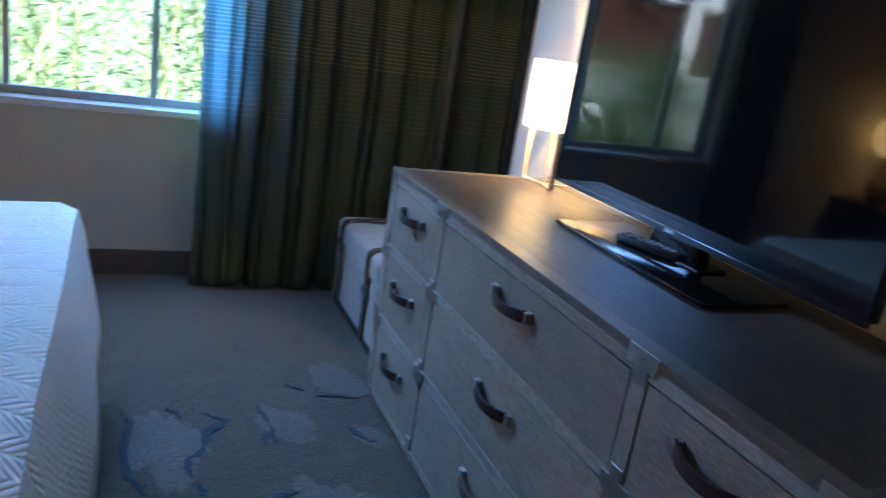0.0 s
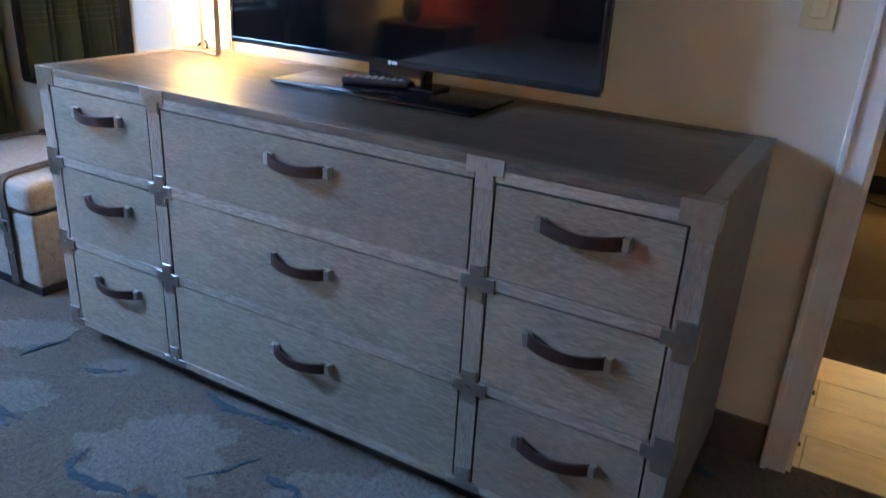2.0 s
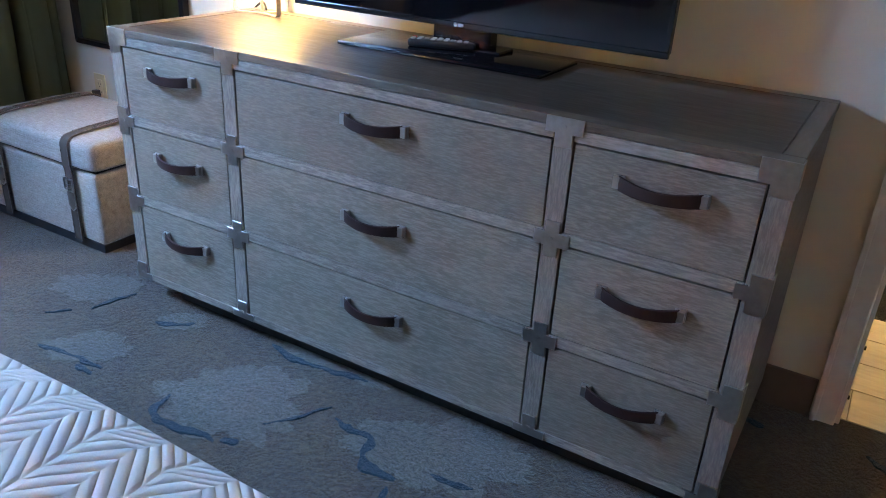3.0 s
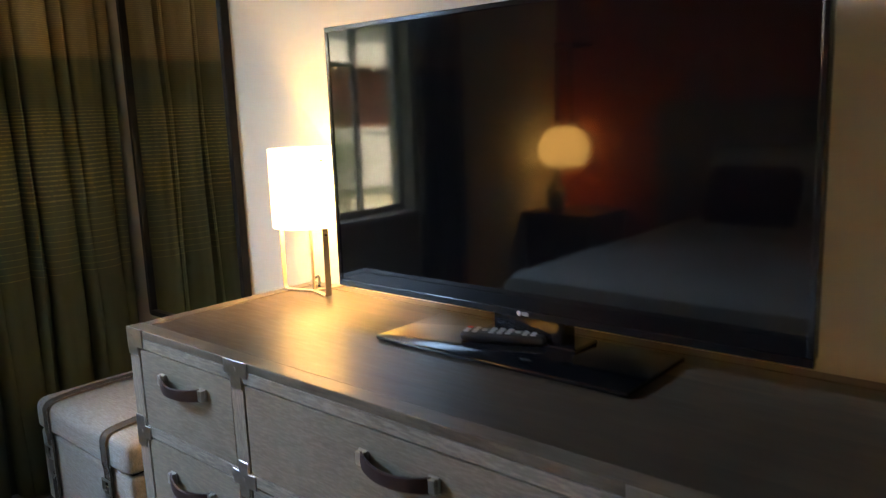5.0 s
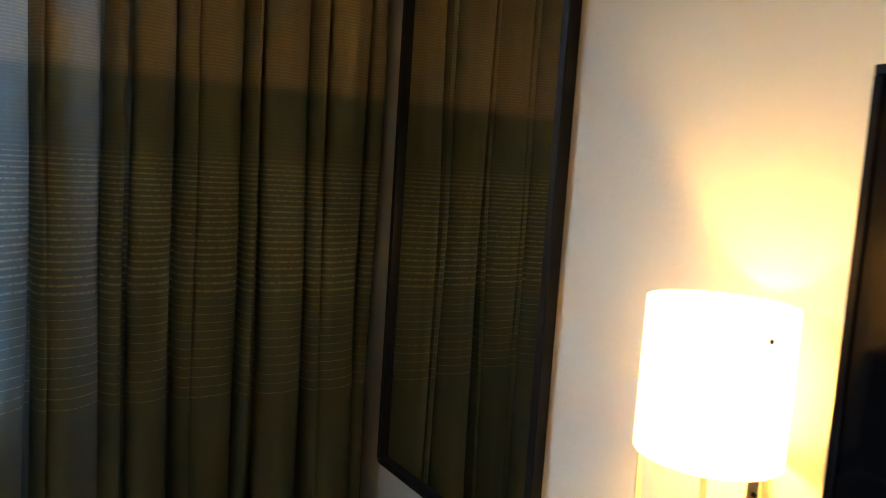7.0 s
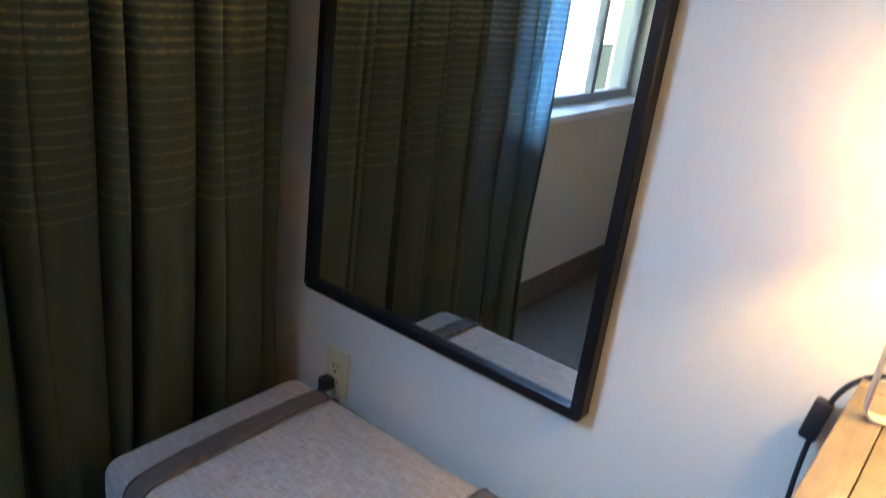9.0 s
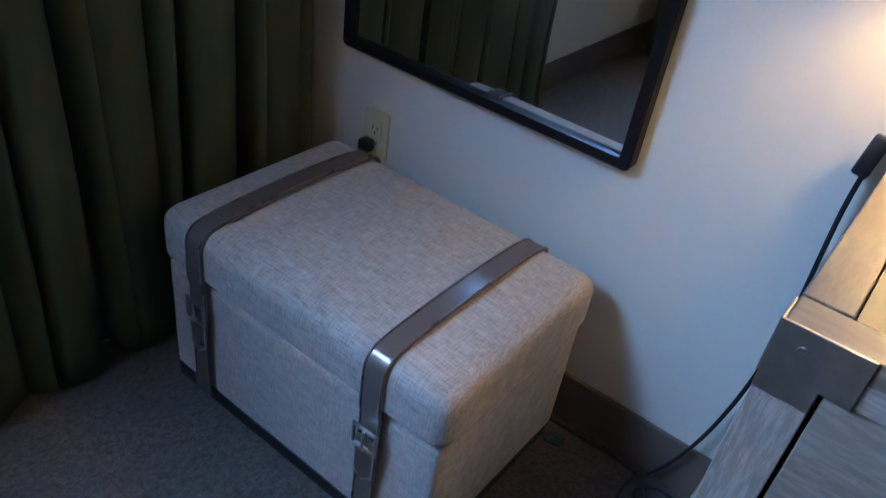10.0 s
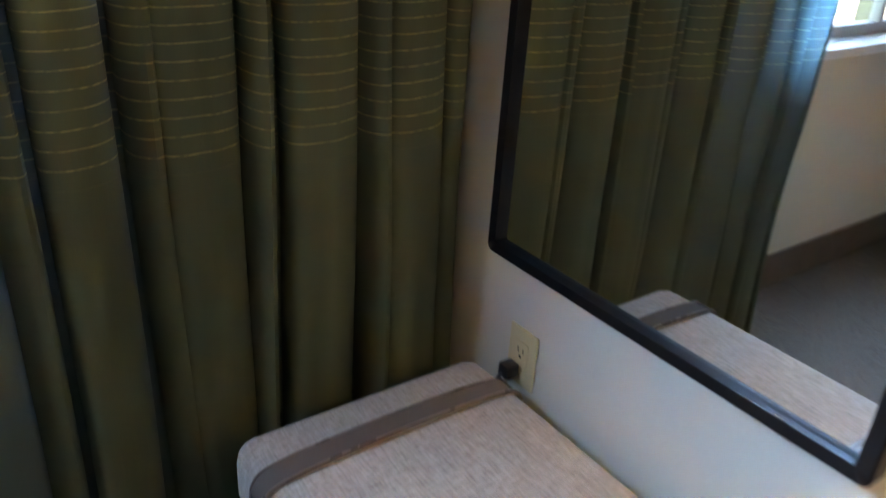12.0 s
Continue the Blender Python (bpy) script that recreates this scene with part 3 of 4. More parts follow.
def curtain(name, y0, y1, x_mid, folds, seed, label, lean=0.0, fan=0.0):
    """A floor-length drape: uneven soft folds that widen a little towards the hem."""
    rng = random.Random(seed)
    ny, nz = folds * 20, 44
    z0, z1 = F + 0.012, 2.46
    amp, wid, gap = [], [], []
    for i in range(folds):
        wide = i % 2 == 1
        wid.append(rng.uniform(0.85, 1.45) if wide else rng.uniform(0.35, 0.65))
        amp.append(rng.uniform(0.95, 1.4) if wide else rng.uniform(0.35, 0.75))
        gap.append(rng.uniform(0.02, 0.10) if wide else rng.uniform(0.06, 0.2))
    total = sum(wid)
    bm = bmesh.new()
    grid = []
    for j in range(nz + 1):
        s = j / nz
        z = z0 + (z1 - z0) * s
        row = []
        for i in range(ny + 1):
            u = i / ny * total
            k, acc = 0, 0.0
            while k < folds - 1 and acc + wid[k] < u:
                acc += wid[k]
                k += 1
            f = (u - acc) / wid[k]
            a = amp[k] * (1 - f) + amp[min(k + 1, folds - 1)] * f
            # each fold is a rounded pleat that bulges over the dark crevices beside it
            fp = min(1.0, max(0.0, (f - gap[k]) / (1 - 2 * gap[k])))
            th = radians(-28 + 236 * fp)
            bulge = math.copysign(abs(math.sin(th)) ** 0.75, math.sin(th))
            lead = max(0.0, 1.0 - i / ny / 0.22) if fan else 0.0
            lead = lead * lead * (3 - 2 * lead)
            d = (0.056 + 0.052 * bulge) * a * (1.0 - 0.15 * s) * (1.0 - 0.6 * lead) + 0.075 * lead
            drift = 0.012 * math.sin(3.1 * s + k * 1.7) + 0.006 * math.sin(9 * s + k)
            mid, half_w = (acc + wid[k] / 2) / total, wid[k] / total / 2
            y = y0 + (y1 - y0) * (mid - half_w * ((1 - 2 * gap[k]) * math.cos(th) / math.cos(radians(28)) + 2 * (fp * (1 - 2 * gap[k]) + gap[k] - f))) + drift * (1 - s)
            n = noise.noise((y * 9, z * 1.3, seed)) * 0.014 + noise.noise((y * 30, z * 2.2, seed + 3)) * 0.006
            y = min(y, -0.004)
            row.append(bm.verts.new((x_mid - 0.052 + d + n + lean * (1 - s) + fan * i / ny, y, z)))
        if fan:
            # the leading edge turns back to the wall
            end = row[-1].co
            row += [bm.verts.new((end.x + (WX + 0.006 - end.x) * k / 5, min(end.y + 0.004 * k, -0.002), z)) for k in range(1, 6)]
        grid.append(row)
    for a, b in zip(grid, grid[1:]):
        for i in range(len(a) - 1):
            bm.faces.new((a[i], a[i + 1], b[i + 1], b[i]))
    ob = thing(name, (x_mid, (y0 + y1) / 2, z0), label, "curtain")
    cloth = part("cloth", bm, DRAPE, ob, smooth=True)
    cloth.data.polygons.foreach_set("use_smooth", [True] * len(cloth.data.polygons))
    # object coordinates of the cloth run from the hem: shift so that z keeps its height in the room
    md = cloth.modifiers.new("cloth_thickness", "SOLIDIFY")
    md.thickness = 0.003
    part("track", cube(x_mid - 0.06, x_mid + 0.06, y0 - 0.02, y1 + 0.02, 2.462, CZ - 0.002, bevel=0.004), TRIM, ob, "white ceiling track")
    return ob


curtain("drape", -1.155, -0.022, -1.22, 15, 4, "floor-length olive and tan striped drape beside the window", 0.02, 0.09)
curtain("drape", -2.62, -2.22, -1.22, 4, 9, "floor-length olive and tan striped drape gathered beyond the window", 0.01)

# ---- dresser ----
DX0, DX1, DY, DB, DZ0, DZ1 = -0.010, 1.862, -0.620, -0.018, 0.055, 0.860
dresser = thing("dresser", (0.926, -0.32, F), "grey oak campaign dresser with nine drawers and metal corners", "dresser")
part("body", cube(DX0 + 0.004, DX1 - 0.004, DY + 0.03, DB, DZ0 + 0.004, DZ1 - 0.022), OAK_Y, dresser)
# a dark sheet behind the fronts puts the gaps' shade into colour
part("gap_backing", cube(DX0 + 0.02, DX1 - 0.02, DY + 0.016, DY + 0.029, DZ0 + 0.02, DZ1 - 0.03), GAP_SHADE, dresser, "near-black panel that paints shade into the drawer gaps")
part("plinth", cube(DX0 + 0.13, DX1 - 0.06, DY + 0.055, DB - 0.05, F, DZ0 + 0.003), BLACK_PLINTH, dresser, "black recessed plinth")
TB = 0.042
board_y = [DY + TB + 0.0015, -0.497, -0.392, -0.300, -0.188, -0.112, DB - TB - 0.0015]
for y0, y1 in zip(board_y, board_y[1:]):
    part("top_board", cube(DX0 + TB + 0.0015, DX1 - TB - 0.0015, y0, y1, DZ1 - 0.021, DZ1 - 0.0015), OAK_BOARD, dresser)
part("top_edge", cube(DX0, DX1, DY, DY + TB, DZ1 - 0.021, DZ1, bevel=0.002), OAK_TOP, dresser)
part("top_edge", cube(DX0, DX1, DB - TB, DB, DZ1 - 0.021, DZ1, bevel=0.002), OAK_TOP, dresser)
for x in (DX0, DX1 - TB):
    part("top_edge", cube(x, x + TB, DY + TB + 0.001, DB - TB - 0.001, DZ1 - 0.021, DZ1, bevel=0.002), OAK_TOP_END, dresser)
COLS = (0.012, 0.455, 1.409, 1.840)
ROWS = (0.840, 0.588, 0.333, 0.078)
SW, RH = 0.022, 0.020
for x in COLS:
    x0, x1 = max(DX0, x - SW), min(DX1, x + SW)
    if x == COLS[0]:
        x0, x1 = DX0, 0.036
    if x == COLS[-1]:
        x0, x1 = 1.816, DX1
    part("stile", cube(x0, x1, DY, DY + 0.028, DZ0, DZ1 - 0.022, bevel=0.0015), OAK_Z, dresser)
for x0, x1 in ((0.036, COLS[1] - SW), (COLS[1] + SW, COLS[2] - SW), (COLS[2] + SW, 1.816)):
    for k, z in enumerate(ROWS):
        z0, z1 = z - RH, z + RH
        if k == 0:
            z0, z1 = 0.812, DZ1 - 0.022
        elif k == 3:
            z0, z1 = DZ0, 0.078
        else:
            z0, z1 = z - 0.008, z + 0.020
        part("rail", cube(x0 + 0.0005, x1 - 0.0005, DY + 0.0005, DY + 0.028, z0, z1, bevel=0.0012), OAK_RAIL, dresser)
G = 0.0042
for x0, x1 in ((0.036, COLS[1] - SW), (COLS[1] + SW, COLS[2] - SW), (COLS[2] + SW, 1.816)):
    for z0, z1, hz in ((ROWS[1] + 0.020, 0.812, 0.752), (ROWS[2] + 0.020, ROWS[1] - 0.008, 0.500), (0.078, ROWS[2] - 0.008, 0.244)):
        dr = part("drawer", cube(x0 + G, x1 - G, DY + 0.0015, DY + 0.0295, z0 + 0.001, z1 - G, bevel=0.0015), OAK_X, dresser)
        cx = (x0 + x1) / 2
        for sx in (-1, 1):
            part("handle_mount", box(cube(cx + sx * 0.0855 - 0.012, cx + sx * 0.0855 + 0.012, DY - 0.004, DY + 0.001, hz - 0.014, hz + 0.014, bevel=0.001), cx + sx * 0.0855 - 0.010, cx + sx * 0.0855 + 0.010, DY - 0.014, DY - 0.004, hz - 0.013, hz + 0.013, bevel=0.0015), NICKEL, dr, "aged nickel handle mount")
        bm = bmesh.new()
        rings = []
        for i in range(15):
            f = i / 14
            x = cx - 0.084 + 0.168 * f
            out = 0.010 + 0.024 * max(0.0, math.sin(math.pi * f)) ** 0.8
            sag = 0.006 * math.sin(math.pi * f)
            w = 0.0138 + 0.0012 * math.cos(2 * math.pi * f)
            y = DY - out
            rings.append([bm.verts.new((x, y + t, hz - sag + s)) for t, s in ((0.0022, -w), (-0.0022, -w + 0.001), (-0.0030, 0), (-0.0022, w - 0.001), (0.0022, w), (0.0026, 0))])
        for a, b in zip(rings, rings[1:]):
            for i in range(6):
                bm.faces.new((a[i], b[i], b[(i + 1) % 6], a[(i + 1) % 6]))
        bm.faces.new(rings[0])
        bm.faces.new(rings[-1][::-1])
        bmesh.ops.recalc_face_normals(bm, faces=bm.faces[:])
        part("handle_strap", bm, LEATHER, dr, "dark brown leather pull", True)

PL, PT = 0.042, 0.0026


def plate(shape, x, z):
    """A flat cross, tee or corner plate let onto the front, with a screw head."""
    a, w = PL, 0.0165
    if shape == "cross":
        o = [(-w, -a), (w, -a), (w, -w), (a, -w), (a, w), (w, w), (w, a), (-w, a), (-w, w), (-a, w), (-a, -w), (-w, -w)]
    elif shape == "top":
        o = [(-w - 0.003, -a - 0.002), (w + 0.003, -a - 0.002), (w + 0.003, -w + 0.002), (a, -w + 0.002), (a, 0.0195), (-a, 0.0195), (-a, -w + 0.002), (-w - 0.003, -w + 0.002)]
    elif shape == "foot":
        o = [(-a, -0.022), (a, -0.022), (a, 0.0), (w, 0.0), (w, a - 0.006), (-w, a - 0.006), (-w, 0.0), (-a, 0.0)]
    elif shape == "edge_l":
        o = [(-0.022, -a), (w, -a), (w, -w), (a, -w), (a, w), (w, w), (w, a), (-0.022, a)]
    elif shape == "edge_r":
        o = [(0.022, -a), (0.022, a), (-w, a), (-w, w), (-a, w), (-a, -w), (-w, -w), (-w, -a)]
    elif shape == "top_l":
        o = [(-0.0225, 0.0205), (-0.0225, -a - 0.008), (0.023, -a - 0.008), (0.023, -0.028), (a + 0.006, -0.028), (a + 0.006, 0.0205)]
    elif shape == "top_r":
        o = [(0.0225, 0.0205), (-a - 0.006, 0.0205), (-a - 0.006, -0.028), (-0.023, -0.028), (-0.023, -a - 0.008), (0.0225, -a - 0.008)]
    elif shape == "foot_l":
        o = [(-0.022, -0.022), (a, -0.022), (a, 0.0), (w, 0.0), (w, a - 0.006), (-0.022, a - 0.006)]
    else:
        o = [(0.022, -0.022), (0.022, a - 0.006), (-w, a - 0.006), (-w, 0.0), (-a, 0.0), (-a, -0.022)]
    bm = prism([(x + p, z + q) for p, q in o], "y", DY - PT, DY + 0.0008, 0.0006)
    cyl(bm, (x, DY - PT - 0.0012, z), (x, DY - PT + 0.0004, z), 0.0048, 0.0052, 10)
    box(bm, x - 0.004, x + 0.004, DY - PT - 0.0017, DY - PT - 0.0010, z - 0.0007, z + 0.0007)
    return bm


for i, x in enumerate(COLS):
    for k, z in enumerate(ROWS):
        shape = ("top", "cross", "cross", "foot")[k]
        if i in (0, 3):
            shape = ("top_", "edge_", "edge_", "foot_")[k] + ("l" if i == 0 else "r")
        br = part("bracket", plate(shape, x, z), NICKEL, dresser, "aged nickel corner plate")
        if i in (0, 3):
            # the plate turns the corner onto the dresser's side
            sx = DX0 if i == 0 else DX1
            h = {0: (0.806, 0.8605), 3: (0.056, 0.104)}.get(k, (z - PL, z + PL))
            part("corner_return", cube(min(sx, sx + (-PT if i == 0 else PT)), max(sx, sx + (-PT if i == 0 else PT)), DY - PT, DY + 0.034, h[0], h[1], bevel=0.0006), NICKEL, br)

# ---- television ----
TX0, TX1, TY, TZ0, TZ1 = 0.336, 1.486, -0.210, 0.928, 1.572
tv = thing("television", (0.911, -0.2, DZ1), "black flat-screen television switched off on a slab stand", "television")
part("back", cube(TX0 + 0.004, TX1 - 0.004, TY + 0.012, TY + 0.042, TZ0 + 0.004, TZ1 - 0.004, bevel=0.006), BLACK_MATT, tv)
bz = 0.0115
for a in ((TX0, TX1, TZ0, TZ0 + 0.016), (TX0, TX1, TZ1 - bz, TZ1), (TX0, TX0 + bz, TZ0 + 0.016, TZ1 - bz), (TX1 - bz, TX1, TZ0 + 0.016, TZ1 - bz)):
    part("bezel", cube(a[0], a[1], TY - 0.003, TY + 0.0118, a[2], a[3], bevel=0.0015), BLACK_GLOSS, tv)
part("screen", cube(TX0 + bz, TX1 - bz, TY, TY + 0.011, TZ0 + 0.016, TZ1 - bz), SCREEN, tv, "glossy black screen")
part("badge", cyl(cube(0.911, 0.928, TY - 0.0045, TY - 0.0028, TZ0 + 0.004, TZ0 + 0.012, bevel=0.0006), (0.904, TY - 0.0045, TZ0 + 0.008), (0.904, TY - 0.0028, TZ0 + 0.008), 0.0055, seg=16), WHITE_MARK, tv, "small pale maker's badge")
part("neck", box(cube(0.82, 1.00, -0.195, -0.14, DZ1 + 0.012, TZ0 + 0.06, bevel=0.01), 0.78, 1.04, -0.21, -0.12, DZ1 + 0.009, DZ1 + 0.018, bevel=0.004), BLACK_GLOSS, tv)
part("base", cube(0.602, 1.224, -0.345, -0.105, DZ1, DZ1 + 0.011, bevel=0.004), BLACK_GLOSS, tv, "glossy black slab base", True)

remote = thing("remote_control", (0.86, -0.245, DZ1 + 0.011), "black remote control with grey buttons on the television base", "remote")
rm = Matrix.Translation((0.870, -0.222, DZ1 + 0.011)) @ Matrix.Rotation(radians(20), 4, "Z")
bm = bmesh.new()
merge(bm, cube(-0.094, 0.094, -0.024, 0.024, 0.0, 0.021, bevel=0.008, seg=3), rm)
part("shell", bm, BLACK_MATT, remote, smooth=True)
for i in range(9):
    for j in range(3):
        if i in (2, 6) and j != 1:
            continue
        bm = bmesh.new()
        merge(bm, cube(-0.006, 0.006, -0.0045, 0.0045, 0.0, 0.003, bevel=0.0012, seg=1), rm @ Matrix.Translation((-0.080 + 0.0185 * i, -0.014 + 0.014 * j, 0.0205)))
        part("button", bm, BUTTON_RED if (i == 0 and j == 2) else BUTTON, remote)

# ---- dresser lamp: three bent metal strips carry a drum shade ----
lamp = thing("table_lamp", (*LAMP_AT, DZ1), "lit table lamp with white drum shade on three metal strips", "lamp")
lx, ly = LAMP_AT
SR, SZ0, SZ1 = 0.103, 1.055, 1.274
bm = cyl(bmesh.new(), (lx, ly, SZ0), (lx, ly, SZ1), SR, seg=64, caps=False)
sh = part("shade", bm, SHADE, lamp, "glowing white fabric drum shade", True)
sh.modifiers.new("cloth_thickness", "SOLIDIFY").thickness = 0.0015
for ang in (197, 345, 78):
    m = Matrix.Translation((lx, ly, 0)) @ Matrix.Rotation(radians(ang), 4, "Z")
    bm = bmesh.new()
    hw, th, r = 0.0085, 0.003, SR - 0.0050
    pts = [(0.0, DZ1 + 0.004), (r - 0.012, DZ1 + 0.004)]
    pts += [(r - 0.012 + 0.012 * math.sin(a), DZ1 + 0.016 - 0.012 * math.cos(a)) for a in (0.5, 1.0, 1.57)]
    pts += [(r, 1.0), (r, SZ1 - 0.02)]
    rows = []
    for i, p in enumerate(pts):
        a, b = Vector(pts[max(0, i - 1)]), Vector(pts[min(len(pts) - 1, i + 1)])
        d = (b - a).normalized()
        nx, nz = d.y, -d.x
        rows.append([bm.verts.new((p[0] + nx * o, s, p[1] + nz * o)) for o, s in ((0, -hw), (0, hw), (th, hw), (th, -hw))])
    for a, b in zip(rows, rows[1:]):
        for i in range(4):
            bm.faces.new((a[i], b[i], b[(i + 1) % 4], a[(i + 1) % 4]))
    bm.faces.new(rows[0])
    bm.faces.new(rows[-1][::-1])
    bmesh.ops.recalc_face_normals(bm, faces=bm.faces[:])
    bm.transform(m)
    leg = part("leg", bm, STEEL, lamp, "brushed nickel strip leg")
    for z in (SZ0 - 0.018, SZ1 - 0.032):
        bm = cyl(bmesh.new(), (r + 0.002, 0, z), (SR + 0.0025, 0, z), 0.0032, seg=8)
        bm.transform(m)
        part("screw", bm, BLACK_MATT, leg, "dark screw head")
part("socket", cyl(cyl(bmesh.new(), (lx, ly, DZ1 + 0.008), (lx, ly, 1.06), 0.005), (lx, ly, 1.06), (lx, ly, 1.105), 0.017, seg=16), STEEL, lamp, smooth=True)

cz = DZ1
cord = thing("lamp_cord", (-0.04, -0.04, F), "black lamp cord with inline switch hanging to the carpet", "cord")
f = F + 0.005
part("cable", tube([(lx, ly + 0.02, cz + 0.012), (0.06, -0.05, cz + 0.03), (0.02, -0.03, cz + 0.02), (-0.02, -0.028, cz - 0.01), (-0.036, -0.026, cz - 0.05), (-0.044, -0.024, 0.76), (-0.048, -0.022, 0.68), (-0.042, -0.022, 0.55), (-0.040, -0.022, 0.41), (-0.065, -0.026, 0.21), (-0.11, -0.03, 0.06), (-0.145, -0.03, f + 0.01), (-0.17, -0.06, f), (-0.165, -0.14, f), (-0.10, -0.18, f), (-0.045, -0.13, f + 0.006), (-0.05, -0.04, f), (-0.12, -0.026, f), (-0.16, -0.09, f + 0.008), (-0.10, -0.12, f + 0.008), (-0.14, -0.03, f + 0.004), (-0.25, -0.03, f), (-0.35, -0.035, f), (-0.6, -0.035, f), (-0.955, -0.03, 0.1), (-0.975, -0.05, 0.33), (-0.968, -0.045, 0.385), (-0.963, -0.03, 0.392)], 0.0038), RUBBER, cord, smooth=True)
bm = bmesh.new()
merge(bm, cube(-0.012, 0.012, -0.009, 0.009, -0.032, 0.032, bevel=0.005), Matrix.Translation((-0.045, -0.024, 0.775)) @ Matrix.Rotation(radians(8), 4, "Y"))
part("switch", bm, BLACK_MATT, cord, "black inline switch", True)
part("plug", cube(-0.977, -0.949, -0.036, -0.008, 0.380, 0.408, bevel=0.005), RUBBER, cord, "black plug", True)

outlet = thing("wall_outlet", (-0.9520, 0, 0.42), "almond duplex wall outlet above the trunk", "outlet")
part("cover_plate", cube(-0.9870, -0.9170, -0.006, -0.0005, 0.362, 0.476, bevel=0.0025), ALMOND, outlet)
part("insert", cube(-0.9690, -0.9350, -0.0085, -0.006, 0.386, 0.452, bevel=0.001), ALMOND, outlet)
for dz in (0.0, -0.036):
    part("slot", cube(-0.9595, -0.9575, -0.0092, -0.0080, 0.430 + dz, 0.440 + dz), GAP_SHADE, outlet)
    part("slot", cube(-0.9465, -0.9445, -0.0092, -0.0080, 0.431 + dz, 0.439 + dz), GAP_SHADE, outlet)
    part("slot", cube(-0.9545, -0.9495, -0.0092, -0.0080, 0.420 + dz, 0.425 + dz), GAP_SHADE, outlet)

switch = thing("light_switch", (1.886, 0, 1.165), "almond rocker light switch plate on the wall", "light switch")
part("cover_plate", cube(1.852, 1.922, -0.006, -0.0005, 1.108, 1.223, bevel=0.0025), ALMOND, switch)
part("rocker", cube(1.870, 1.904, -0.010, -0.006, 1.132, 1.199, bevel=0.002), ALMOND, switch)

# ---- wall mirror ----
MX0, MX1, MZ0, MZ1, MW, MY = -1.045, -0.370, 0.598, 1.905, 0.023, -0.030
mirror = thing("wall_mirror", (-0.717, 0, MZ0), "tall wall mirror in a slim black frame", "mirror")


def mirror_frame():
    bm = bmesh.new()
    r = 0.012
    def ring(x0, x1, z0, z1, rr, y):
        out = []
        for cx, czz, a0 in ((x1 - rr, z1 - rr, 0), (x0 + rr, z1 - rr, 90), (x0 + rr, z0 + rr, 180), (x1 - rr, z0 + rr, 270)):
            for k in range(5):
                a = radians(a0 + 22.5 * k)
                out.append(bm.verts.new((cx + rr * math.cos(a), y, czz + rr * math.sin(a))))
        return out
    loops = [ring(MX0, MX1, MZ0, MZ1, r, -0.0006), ring(MX0, MX1, MZ0, MZ1, r, MY + 0.003), ring(MX0 + 0.003, MX1 - 0.003, MZ0 + 0.003, MZ1 - 0.003, r, MY),
             ring(MX0 + MW - 0.002, MX1 - MW + 0.002, MZ0 + MW - 0.002, MZ1 - MW + 0.002, 0.004, MY), ring(MX0 + MW, MX1 - MW, MZ0 + MW, MZ1 - MW, 0.003, -0.014), ring(MX0 + MW, MX1 - MW, MZ0 + MW, MZ1 - MW, 0.003, -0.0006)]
    n = len(loops[0])
    for a, b in zip(loops, loops[1:] + loops[:1]):
        for i in range(n):
            bm.faces.new((a[i], a[(i + 1) % n], b[(i + 1) % n], b[i]))
    bmesh.ops.recalc_face_normals(bm, faces=bm.faces[:])
    return bm


part("frame", mirror_frame(), MIRROR_FRAME, mirror, "slim black frame", True)
part("mirror_glass", cube(MX0 + MW + 0.0005, MX1 - MW - 0.0005, -0.017, -0.004, MZ0 + MW + 0.0005, MZ1 - MW - 0.0005, bevel=0.001, seg=1), SILVER, mirror, "silvered glass")

# ---- trunk ottoman ----
KX0, KX1, KY0, KY1, KZ = -1.030, -0.346, -0.508, -0.052, 0.402
trunk = thing("storage_ottoman", (-0.69, -0.28, F), "greige linen trunk ottoman with two pewter leather straps", "ottoman")


def soft_box(x0, x1, y0, y1, z0, z1, r, crown=0.0, flat=False):
    bm = cube(x0, x1, y0, y1, z0, z1)
    bmesh.ops.subdivide_edges(bm, edges=bm.edges[:], cuts=15, use_grid_fill=True)
    cx, cy = (x0 + x1) / 2, (y0 + y1) / 2
    inner = Vector((x1 - x0, y1 - y0, z1 - z0)) / 2 - Vector((r, r, r))
    c = Vector((cx, cy, (z0 + z1) / 2))
    half = Vector((x1 - x0, y1 - y0, z1 - z0)) / 2
    for v in bm.verts:
        p = v.co - c
        # gather the grid lines towards the edges, then round them
        for i in range(3):
            f = p[i] / half[i]
            p[i] = half[i] * math.copysign(1 - max(0.0, 1 - abs(f)) ** 1.9, f)
        q = Vector([max(-inner[i], min(inner[i], p[i])) for i in range(3)])
        low = r / 0.014 if flat and p.z < 0 else 1.0
        if low > 1.0:
            q.z = max(p.z, 0.014 - half.z)
        d = p - q
        d.z *= low
        if d.length > 1e-6:
            d = d.normalized() * min(r, d.length if max(abs(a) for a in d) < r * 0.999 else r)
            d.z /= low
            p = q + d
        if p.z > 0:
            p.z += crown * (1 - (p.x / half.x) ** 2) * (1 - (p.y / half.y) ** 2)
        v.co = c + p
    return bm


